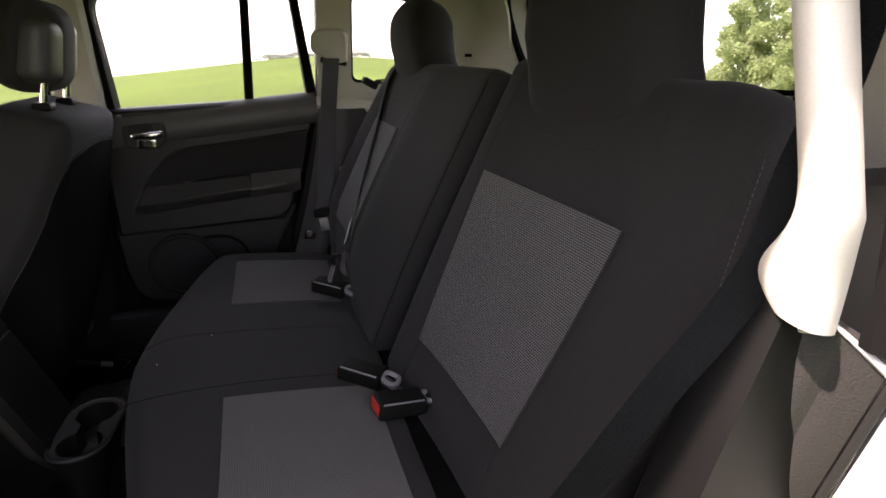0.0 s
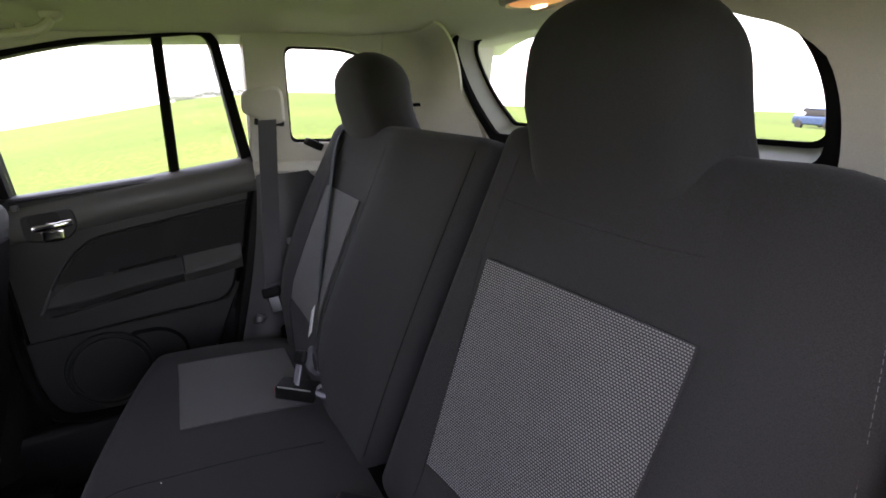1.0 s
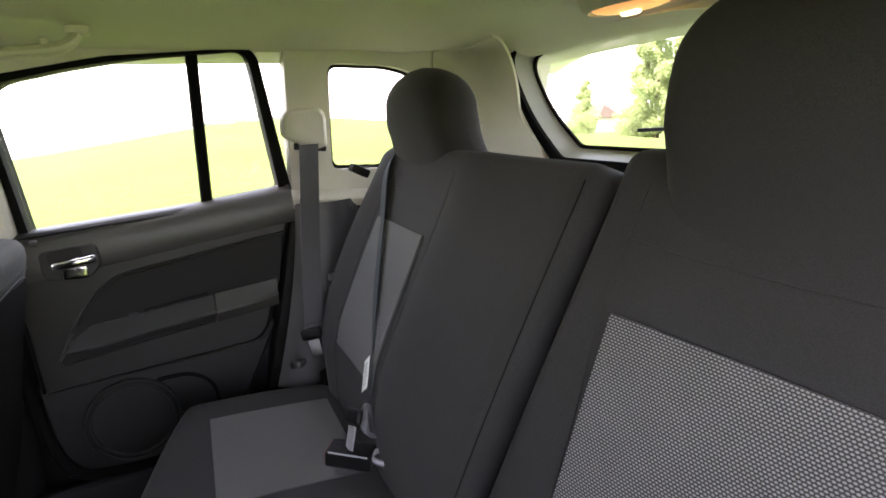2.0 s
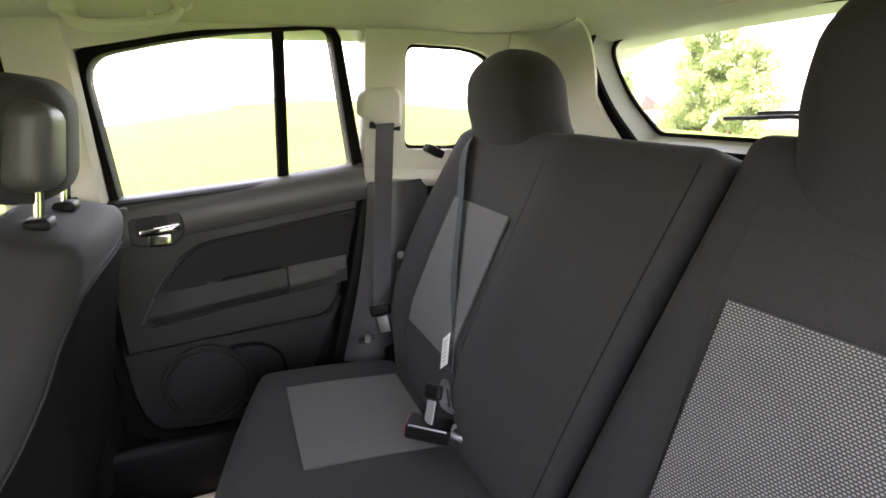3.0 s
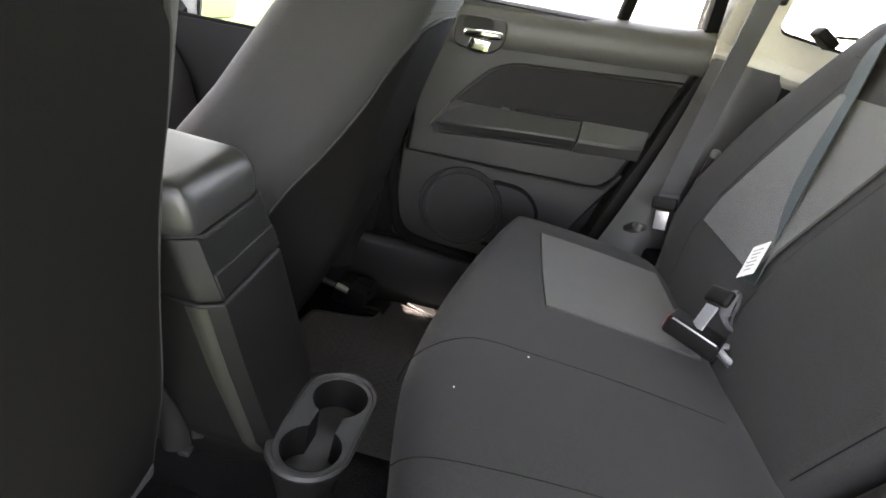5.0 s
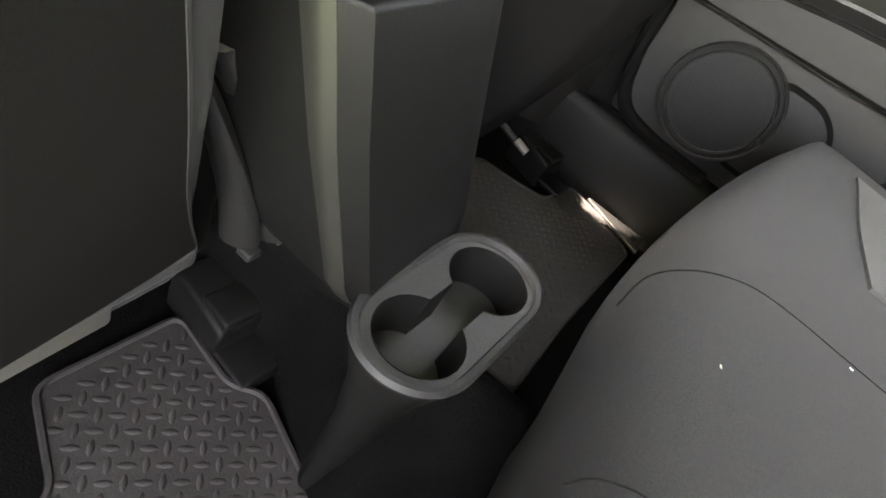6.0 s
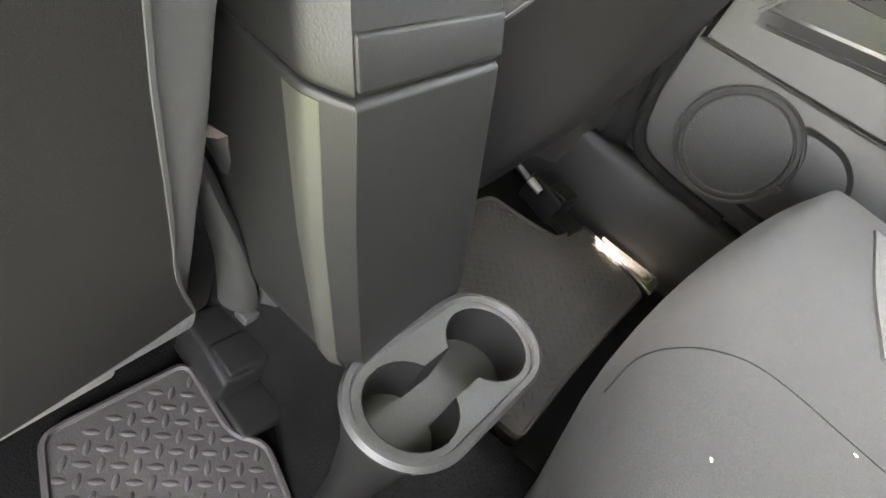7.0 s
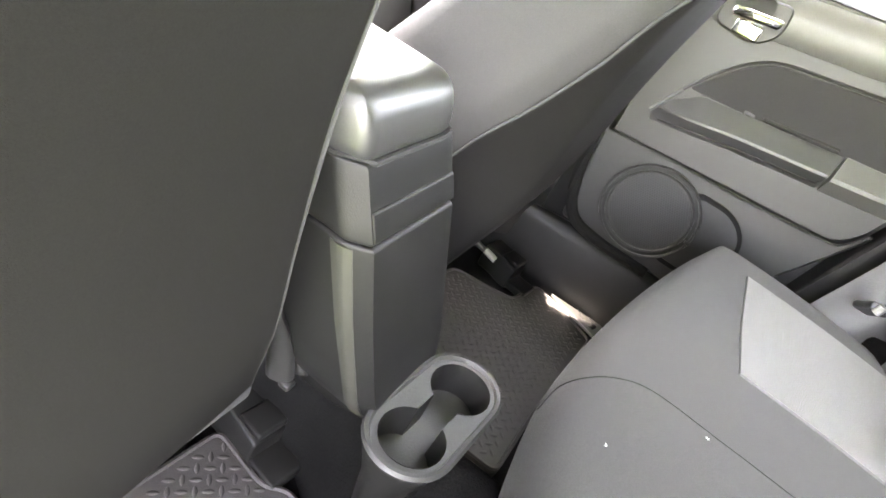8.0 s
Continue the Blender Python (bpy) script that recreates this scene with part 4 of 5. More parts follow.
    part("arm_pad", loft(0.290, 0.155, pad, 12), VINYL_SOFT, arm, "padded elbow rest", angle=25)
    # no slot is cut: its shade is laid on as a dark bar
    part("pull_slot_shade", plate(rounded([(0.43, 0.5440), (0.43, 0.5500), (0.305, 0.564), (0.305, 0.558)], 0.002), on_side(0.046), 0.014, edge=0.002), DARK, arm, "shade of the slot above the pull, as a dark bar")
    part("switch", soft_box((0.010, 0.018, 0.005), 0.002, (2, 4, 1), at=(0.696, 0.452, 0.543)), PLASTIC_GREY, arm, "window switch")
    # the groove's shade, drawn as a dark bead
    part("pull_groove", line_on([(0.575, 0.462), (0.44, 0.484), (0.315, 0.500), (0.300, 0.506), (0.294, 0.520)], 0.046, 0.0016), DARK, arm, "shade of the groove under the pull, as a dark line")
    part("pull_spear", line_on([(0.596, 0.470), (0.580, 0.498), (0.566, 0.524)], 0.040, 0.004), PLASTIC_GREY, arm)
    part("panel_bead", line_on([(0.640, 0.400), (0.60, 0.404), (0.40, 0.414), (0.225, 0.427), (0.196, 0.437), (0.176, 0.470)], 0.033, 0.0026), DOOR, lower)
    cup = rounded([(0.43, 0.225), (0.44, 0.385), (0.36, 0.385), (0.312, 0.345), (0.309, 0.255), (0.36, 0.225)], [0.02, 0.02, 0.05, 0.05, 0.05, 0.04])
    part("speaker_surround", ring_plate(cup, grow(cup, -0.009), on_side(0.0245), 0.012, cuts=1), SEAL, lower, "dark rim of the speaker recess")
    cy, cz = 0.488, 0.302
    ring = bmesh.new()
    ring_plate(circle(cy, cz, 0.094), circle(cy, cz, 0.080), on_side(0.032), 0.02, ring, 1)
    part("speaker_ring", ring, DARK, lower, "round speaker ring")
    place = on_side(0.034)
    for r, w in ((0.0935, 0.0032), (0.0815, 0.0028)):
        part("speaker_bead", tube([place(a, b, 0) for a, b in circle(cy, cz, r)], w, 6, closed=True), DOOR, lower)
    grille = part("speaker_grille", plate(circle(cy, cz, 0.080), on_side(0.0275), 0.01), CUP_PLASTIC, lower, "perforated speaker grille")
    # flat dark hexagons colour in the shade of the holes
    dots = bmesh.new()
    inner = on_side(0.0281)
    for i in range(-15, 16):
        for j in range(-17, 18):
            y, z = cy + (i + 0.5 * (j % 2)) * 0.0050, cz + j * 0.0043
            if math.hypot(y - cy, z - cz) < 0.075:
                c = Vector(inner(y, z, 0))
                vs = [dots.verts.new(c + Vector((0, 0.0018 * math.cos(k * math.pi / 3), 0.0018 * math.sin(k * math.pi / 3)))) for k in range(6)]
                dots.faces.new(vs)
    part("grille_hole", dots, DARK, grille, "rows of small holes, shaded in as dark dots")["kind"] = "stuff"
    nub = Vector(place(0.396, 0.292, 0))
    part("ring_clip", soft_box((0.008, 0.012, 0.006), 0.002, (1, 1, 1), at=nub), DOOR, lower, "small moulded clip")
    # handle in its cup
    cupz = rounded([(0.592, 0.640), (0.592, 0.698), (0.494, 0.706), (0.486, 0.662), (0.515, 0.634)], [0.02, 0.012, 0.012, 0.02, 0.02])
    h = part("handle_cup", plate(cupz, on_side(0.0505), 0.014, edge=0.003), DOOR, d, "recessed handle cup")
    # a dark plate on the cup paints the shade of its hollow
    part("handle_recess_shade", plate(rounded([(0.578, 0.672), (0.578, 0.698), (0.520, 0.704), (0.516, 0.672)], 0.012), on_side(0.0525), 0.003), DARK, h)
    part("handle", soft_box((0.016, 0.082, 0.017), 0.007, (2, 8, 2), shape=lambda p: Vector((0.676 + p.x + 5 * p.y * p.y, 0.535 + p.y, 0.672 + p.z - 0.10 * p.y))), CHROME, h, "chrome pull handle")
    part("handle_plate", soft_box((0.010, 0.046, 0.026), 0.005, (2, 4, 2), at=(0.688, 0.537, 0.650)), CHROME, h, "chrome lower plate")
    part("lock_knob", soft_box((0.014, 0.014, 0.012), 0.004, (1, 1, 1), at=(0.694, 0.596, 0.716)), PLASTIC_GREY, d, "grey lock knob")
    # the seal and door edge along the front, down to the sill
    part("edge_seal", tube(smooth_line([(0.705, 0.668, 0.72), (0.700, 0.664, 0.45), (0.700, 0.645, 0.30), (0.700, 0.610, 0.215), (0.708, 0.54, 0.190), (0.712, 0.42, 0.186)], 6), 0.012, 8), SEAL, d, "black rubber door seal")


rear_door()


# ---- far side: sill, pillar foot and hood of the belt ----
def far_sill():
    prof = [(0.775, 0.172), (0.740, 0.184), (0.722, 0.182), (0.708, 0.168), (0.698, 0.142), (0.686, 0.10), (0.674, 0.06), (0.670, 0.02)]

    def fn(u, v):
        k = v * (len(prof) - 1)
        i = min(int(k), len(prof) - 2)
        a, b = prof[i], prof[i + 1]
        f = k - i
        y = 0.30 + 0.60 * u
        flare = 0.045 * max(0.0, (y - 0.46) / 0.24) ** 1.5 * (1 - v)
        return (a[0] + (b[0] - a[0]) * f - flare, y, a[1] + (b[1] - a[1]) * f)
    whole("sill_trim", sheet(fn, 12, 21, 0.006), PLASTIC, "black moulded sill trim below the far door", "sill trim", "structure", angle=60)
    # sunlit carpet between mat and sill, put in as a bright metal piece
    s = soft_box((0.050, 0.125, 0.006), 0.002, (2, 4, 1), shape=lambda p: Vector((0.655 + (p.x - 0.018) * max(0.05, (0.075 - p.y) / 0.12), 0.485 + p.y, 0.050 + p.z)))
    whole("sun_patch", s, STEEL, "sun patch beside the far floor mat, as a bright strip", "trim strip", "structure")
    foot = sheet(lambda u, v: (0.735 - 0.095 * math.sin(math.pi * u) ** 0.6, 0.800 - 0.140 * u + 0.02 * (1 - v), 0.10 + 0.65 * v), 12, 10, 0.006)
    whole("pillar_foot", foot, PLASTIC_SOFT, "black lower middle pillar trim", "pillar trim", "structure", angle=60)
    w = sheet(lambda u, v: (0.715 - 0.055 * math.sin(math.pi * (0.15 + 0.8 * u)) - 0.05 * (1 - v), 0.098 - 0.16 * u + 0.09 * (1 - v) ** 1.5, 0.33 + 0.41 * v), 12, 12, 0.008)
    whole("wheel_arch_trim", w, PLASTIC_GREY, "black curved trim between the far door and bench", "side trim", "structure", angle=60)
    h = soft_box((0.17, 0.66, 0.42), 0.02, (2, 4, 3), at=(0.69, -0.24, 0.15))
    whole("wheel_arch", h, CARPET, "black carpeted wheel arch beside the bench", "wheel arch", "structure")
    u = soft_box((0.06, 2.2, 0.24), 0.01, (1, 4, 2), at=(0.765, 0.45, -0.02))
    whole("sill_box", u, PLASTIC, "dark body sill under the far door", "car body", "structure")
    f = soft_box((0.05, 0.32, 0.40), 0.01, (1, 2, 2), at=(0.790, 0.16, 0.18))
    whole("shut_face", f, PLASTIC, "dark shut face between door and wheel arch", "car body", "structure")
    l = sheet(lambda u, v: (0.715 - 0.012 - 0.02 * math.sin(math.pi * v), 0.100 - 0.28 * u, 0.725 + 0.045 * v - 0.02 * u), 10, 6, 0.008)
    whole("pillar_ledge", l, BEIGE, "pale beige ledge under the quarter window", "pillar trim", "structure")


far_sill()


# ---- seat belts ----
def ribbon(points, width, across, thick=0.0016, n=6):
    """A flat webbing along points, across the given direction."""
    pts = smooth_line(points, n)
    acr = Vector(across).normalized()
    return sheet(lambda u, v: pts[min(len(pts) - 1, round(u * (len(pts) - 1)))] + acr * width * (v - 0.5), len(pts) - 1, 4, thick)


def tongue(parent, at, lean, mat=STEEL_DARK):
    m = Matrix.Translation(at) @ Euler(lean).to_matrix().to_4x4()
    part("tongue_grip", soft_box((0.046, 0.011, 0.024), 0.005, (4, 2, 2), shape=lambda p: m @ p), PLASTIC, parent, "black grip")
    part("tongue_blade", soft_box((0.024, 0.003, 0.036), 0.001, (2, 1, 2), shape=lambda p: m @ (p + Vector((0, 0, -0.033)))), mat, parent, "steel blade")


def belts():
    far = thing("seat_belt", "dark grey seat belt hanging at the far rear pillar", "seat belt", (0.57, 0.11, 0.47), group="rear seat belts")
    part("webbing", ribbon([(0.636, 0.062, 0.872), (0.628, 0.070, 0.80), (0.612, 0.086, 0.64), (0.592, 0.100, 0.48)], 0.046, (0.30, -0.95, 0.0)), BELT, far)
    part("lower_webbing", ribbon([(0.572, 0.108, 0.49), (0.590, 0.075, 0.44), (0.612, 0.045, 0.39)], 0.044, (0.30, -0.95, 0.1)), BELT, far)
    tongue(far, (0.566, 0.112, 0.472), (0.1, 0.2, 1.2), STEEL)
    hood = thing("belt_hood", "pale beige belt guide hood on the far pillar", "pillar trim", (0.63, 0.05, 0.88), kind="structure")
    place = on_side(0.038)
    part("hood", plate(rounded([(0.108, 0.890), (0.108, 0.945), (0.015, 0.950), (0.012, 0.862), (0.035, 0.856), (0.070, 0.860), (0.084, 0.876)], [0.01, 0.03, 0.03, 0.008, 0.01, 0.012, 0.006]), place, 0.045, edge=0.008), BEIGE, hood)
    # the shade inside the belt slot, painted as a dark plate
    part("slot", plate(rounded([(0.086, 0.860), (0.084, 0.876), (0.016, 0.866), (0.016, 0.852)], 0.004), on_side(0.034), 0.02), DARK, hood, "shade of the belt slot, as a dark plate")

    mid = thing("seat_belt", "dark centre seat belt with a white label on the seatback", "seat belt", (0.19, 0.10, 0.40), group="rear seat belts")
    top, low = Vector((0.476, -0.066, 0.832)), Vector((0.204, 0.094, 0.492))
    line = [Vector((0.480, -0.15, 0.832)), Vector((0.478, -0.115, 0.850)), top + Vector((0, 0.005, 0)), top.lerp(low, 0.3) + Vector((0, 0.008, 0)), top.lerp(low, 0.7) + Vector((0, 0.006, 0)), low]
    part("webbing", ribbon(line, 0.046, (0.93, -0.10, -0.25)), BELT_TEAL, mid)
    at = top.lerp(low, 0.93) + Vector((-0.001, 0.010, 0.003))
    d = (low - top).normalized()
    acr = (Vector((0.93, -0.10, -0.25)) - d * d.dot(Vector((0.93, -0.10, -0.25)))).normalized()
    nrm = acr.cross(d)
    nrm = nrm if nrm.y > 0 else -nrm
    lab = part("label", sheet(lambda u, v: at + acr * 0.036 * (u - 0.5) + d * 0.052 * (v - 0.5) + nrm * 0.0005, 2, 2, 0.0008), WHITE, mid, "white care label", smooth=False)
    for i in range(6):
        q = at + d * (-0.016 + 0.0065 * i) + nrm * 0.0012
        part("print_bar", soft_box((0.022 - 0.004 * (i % 3), 0.0003, 0.0016), 0.0001, (1, 1, 1), k=1, shape=lambda p: q + acr * p.x + nrm * p.y + d * p.z), INK, lab)
    tongue(mid, (0.192, 0.126, 0.468), (0.4, 0.3, 0.2))
    part("loop", tube(smooth_line([(0.200, 0.105, 0.475), (0.185, 0.112, 0.448), (0.178, 0.100, 0.432), (0.190, 0.092, 0.445), (0.197, 0.098, 0.470)], 5, True), 0.007, 6, closed=True, flat=0.4), BELT, mid)
    part("anchor_strap", ribbon([(0.186, 0.090, 0.445), (0.180, 0.080, 0.41), (0.178, 0.068, 0.370)], 0.030, (0.9, 0.3, 0)), BELT, mid)
    part("anchor_loop", tube(smooth_line([(0.185, 0.082, 0.392), (0.165, 0.085, 0.385), (0.150, 0.072, 0.375), (0.170, 0.066, 0.372)], 5, True), 0.006, 6, closed=True, flat=0.5), BELT, mid)
    ret = thing("belt_retractor", "black belt retractor strap at the quarter window", "seat belt", (0.55, -0.02, 0.80))
    part("case", soft_box((0.035, 0.040, 0.018), 0.004, (2, 2, 1), shape=lambda p: Matrix.Rotation(0.5, 3, "X") @ p + Vector((0.585, -0.030, 0.812))), PLASTIC, ret)
    part("cord", tube(smooth_line([(0.585, -0.045, 0.818), (0.56, -0.09, 0.828), (0.52, -0.14, 0.855), (0.49, -0.16, 0.895)], 6), 0.003, 6), RUBBER, ret, "thin black cord")

    near = thing("seat_belt", "black seat belt beside the near seatback", "seat belt", (-0.60, 0.02, 0.40), group="rear seat belts")
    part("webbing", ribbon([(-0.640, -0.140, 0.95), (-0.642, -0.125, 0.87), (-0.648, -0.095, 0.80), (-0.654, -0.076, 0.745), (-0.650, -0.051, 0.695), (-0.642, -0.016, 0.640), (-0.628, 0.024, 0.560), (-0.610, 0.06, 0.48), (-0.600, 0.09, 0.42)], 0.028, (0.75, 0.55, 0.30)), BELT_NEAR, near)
    tongue(near, (-0.615, -0.150, 0.775), (0.1, 0.1, 1.3), STEEL)


belts()


def buckle(at, yaw, pitch, label, red=True):
    b = thing("belt_buckle", label, "belt buckle", at, group="belt buckles")
    m = Matrix.Translation(at) @ Matrix.Rotation(yaw, 4, "Z") @ Matrix.Rotation(pitch, 4, "X")
    part("case", soft_box((0.040, 0.074, 0.027), 0.005, (3, 4, 2), shape=lambda p: m @ (p + Vector((0, -0.035, 0)))), PLASTIC, b)
    part("button", soft_box((0.034, 0.006, 0.018), 0.002, (2, 1, 2), shape=lambda p: m @ (p + Vector((0, 0.0000, 0.001)))), RED, b, "red release button")
    part("edge_line", tube([m @ Vector((-0.0190, -0.004, 0.0120)), m @ Vector((-0.0196, -0.03, 0.0125)), m @ Vector((-0.0190, -0.066, 0.0120))], 0.0013, 6), STEEL, b, "bright edge")
    part("strap", tube(smooth_line([m @ Vector((0, -0.068, 0)), m @ Vector((0, -0.092, -0.008)), m @ Vector((0.0, -0.115, -0.03))], 5), 0.011, 8, flat=0.35), BELT, b)
    part("strap_loop", tube(smooth_line([m @ Vector((-0.008, -0.072, 0.006)), m @ Vector((0.008, -0.074, 0.008)), m @ Vector((0.010, -0.094, 0.002)), m @ Vector((-0.008, -0.092, 0.0))], 5, True), 0.004, 6, closed=True), STEEL_DARK, b, "grey webbing loop")
    return b


buckle((0.199, 0.168, 0.414), radians(-34), radians(6), "black buckle with a red button by the centre belt")
buckle((-0.134, 0.158, 0.398), radians(-37), radians(5), "black buckle with a red button at the seat split")
buckle((-0.262, 0.130, 0.402), radians(7), radians(6), "black buckle with a red button on the grey insert")


# ---- mats and rail covers ----
def tread(bm, x, y, z, ang, l=0.0082, w=0.0034, h=0.0013):
    c, s = math.cos(ang), math.sin(ang)
    rim, top = [], []
    for k in range(8):
        a = 2 * math.pi * k / 8
        px, py = l * math.cos(a), w * math.sin(a) * (1.0 if k % 4 else 1.0)
        rim.append(bm.verts.new((x + c * px - s * py, y + s * px + c * py, z)))
        top.append(bm.verts.new((x + 0.55 * (c * px - s * py), y + 0.55 * (s * px + c * py), z + h)))
    for k in range(8):
        j = (k + 1) % 8
        bm.faces.new((rim[k], rim[j], top[j], top[k]))
    bm.faces.new(top)


def inside(poly, x, y):
    hit = False
    for i in range(len(poly)):
        (a, b), (c, d) = poly[i], poly[(i + 1) % len(poly)]
        if (b > y) != (d > y) and x < (c - a) * (y - b) / (d - b) + a:
            hit = not hit
    return hit


def floor_mat(poly, label, z=0.045, turn=0.0, pitch=0.0185):
    m = thing("floor_mat", label, "floor mat", (poly[0][0], poly[0][1], 0), group="rear floor mats")
    out = rounded(poly, 0.015, 4)
    base = part("base", plate(out, lambda x, y, d: Vector((x, y, z - d)), 0.014, edge=0.003), MAT, m)
    part("raised_rim", tube([(x, y, z + 0.001) for x, y in grow(out, -0.004)], 0.0032, 6, closed=True), MAT, m)
    bm = bmesh.new()
    small = grow(out, -0.018)
    xs, ys = [p[0] for p in poly], [p[1] for p in poly]
    nx, ny = int((max(xs) - min(xs)) / pitch) + 3, int((max(ys) - min(ys)) / pitch) + 3
    for i in range(-nx, nx):
        for j in range(-ny, ny):
            u, v = i * pitch, j * pitch
            x = (min(xs) + max(xs)) / 2 + u * math.cos(turn) - v * math.sin(turn)
            y = (min(ys) + max(ys)) / 2 + u * math.sin(turn) + v * math.cos(turn)
            if inside(small, x, y):
                tread(bm, x, y, z - 0.0003, turn + (0 if (i + j) % 2 else math.pi / 2))
    part("tread", bm, MAT, base, "raised lens-shaped tread")["kind"] = "stuff"


floor_mat([(-0.047, 0.772), (-0.177, 0.784), (-0.215, 0.700), (-0.45, 0.64), (-0.45, 0.42), (-0.110, 0.42), (-0.073, 0.573), (-0.043, 0.655), (-0.062, 0.684)], "dark rubber floor mat behind the driver seat", turn=radians(45), pitch=0.0140)
floor_mat([(0.30, 0.790), (0.530, 0.738), (0.543, 0.665), (0.560, 0.606), (0.655, 0.586), (0.635, 0.50), (0.600, 0.430), (0.32, 0.455), (0.17, 0.46), (0.16, 0.79)],
          "dark rubber floor mat behind the passenger seat", turn=radians(45), pitch=0.0140)


def rail_cover(at, turn, label):
    r = thing("rail_cover", label, "seat rail cover", at, group="seat rail covers")
    m = Matrix.Translation(at) @ Matrix.Rotation(turn, 4, "Z")
    part("body", soft_box((0.060, 0.082, 0.055), 0.006, (2, 3, 2), shape=lambda p: m @ Vector((p.x * (1 - 2 * (p.z - 0.0) if p.z > 0.03 else 1), p.y, p.z - 0.25 * max(0, -p.y))), at=(0, 0, 0.030)), PLASTIC, r)
    part("cap", soft_box((0.044, 0.040, 0.012), 0.004, (2, 2, 1), shape=lambda p: m @ (p + Vector((0, -0.020, 0.055)))), PLASTIC, r, "raised end cap")
    part("tail", soft_box((0.050, 0.050, 0.018), 0.005, (2, 2, 1), shape=lambda p: m @ (p + Vector((-0.004, -0.062, 0.012)))), PLASTIC, r)


rail_cover((-0.020, 0.752, 0.030), radians(-8), "black plastic cover on the driver seat rail end")
rail_cover((0.632, 0.672, 0.030), radians(-10), "black plastic cover on the passenger seat rail end")


def belt_anchor():
    a = thing("belt_anchor", "glossy black anchor plate of the far seat belt", "seat belt", (0.545, 0.150, 0.40))
    part("plate", soft_box((0.060, 0.030, 0.014), 0.006, (4, 3, 1), shape=lambda p: Matrix.Rotation(0.5, 3, "Y") @ p + Vector((0.560, 0.148, 0.412))), VINYL, a)
    part("bolt", tube([(0.530, 0.152, 0.418), (0.530, 0.150, 0.432)], 0.007, 10), STEEL, a, "bright bolt")
    k = thing("seat_latch", "pale grey release knob beside the far seatback", "latch", (0.60, 0.047, 0.58))
    part("knob", soft_box((0.016, 0.018, 0.018), 0.007, (2, 2, 2), at=(0.606, 0.047, 0.580)), STEEL_DARK, k)
    part("guide", tube(smooth_line([(0.612, 0.047, 0.575), (0.612, 0.052, 0.52), (0.606, 0.056, 0.455)], 5), 0.011, 8, flat=0.6), PLASTIC_GREY, k, "grey guide")


belt_anchor()


def rail_lever():
    r = thing("rail_lever", "bright steel slide lever under the passenger seat", "seat lever", (0.58, 0.78, 0.05))
    part("rod", tube([(0.615, 0.830, 0.095), (0.612, 0.770, 0.085), (0.606, 0.715, 0.075)], 0.006, 10), PLASTIC_GREY, r)
    part("grip", tube([(0.607, 0.712, 0.075), (0.605, 0.684, 0.070)], 0.0075, 10), STEEL, r)


rail_lever()


def recliner(label):
    t = thing("seat_hinge_cover", label, "seat hinge", (-0.10, 0.70, 0.27))
    for name, dx, dy, r0, r1, mat in (("cover", 0.0, 0.0, 0.013, 0.017, DOOR), ("inner_strap", -0.020, 0.004, 0.010, 0.014, DOOR)):
        path = smooth_line([(-0.112 + dx, 0.722 + dy, 0.400), (-0.100 + dx, 0.714 + dy, 0.375), (-0.088 + dx, 0.704 + dy, 0.340), (-0.076 + dx, 0.697 + dy, 0.300), (-0.068 + dx, 0.694 + dy, 0.262)], 5)
        part(name, tube(path, [r0 + (r1 - r0) * i / 20 for i in range(21)], 12, flat=0.6), mat, t)
    for x in (-0.088, -0.062):
        part("clip", soft_box((0.012, 0.012, 0.007), 0.002, (2, 2, 1), at=(x, 0.688, 0.258)), PLASTIC_SOFT, t, "black end clip")


recliner("black ridged hinge cover at the foot of the driver seatback")


# ---- roof fittings ----
def grab_handle(y0, y1, x, z, label):
    g = thing("grab_handle", label, "grab handle", (x, (y0 + y1) / 2, z), group="roof grab handles")
    a, b = Vector((x + 0.02, y0, z)), Vector((x + 0.02, y1, z + 0.012))
    dip = Vector((-0.022, 0, -0.034))
    part("grip", tube(smooth_line([a, a + dip * 0.7 + (b - a) * 0.08, a + dip + (b - a) * 0.25, a + dip + (b - a) * 0.75, b + dip * 0.7 - (b - a) * 0.08, b], 6), 0.0125, 10, flat=0.8), BEIGE, g)
    for q, s in ((a, 1), (b, -1)):
        part("foot", soft_box((0.034, 0.036, 0.030), 0.012, (2, 2, 2), at=q + Vector((-0.004, 0, 0))), BEIGE, g)
    part("coat_hook", soft_box((0.016, 0.014, 0.030), 0.006, (1, 1, 2), at=a.lerp(b, 0.72) + dip + Vector((0.0, 0, 0.004))), BEIGE, g, "small beige coat hook")


grab_handle(0.606, 0.436, 0.508, 1.074, "pale beige grab handle above the far rear door")
grab_handle(0.930, 0.790, 0.596, 1.020, "pale beige grab handle above the front passenger door")


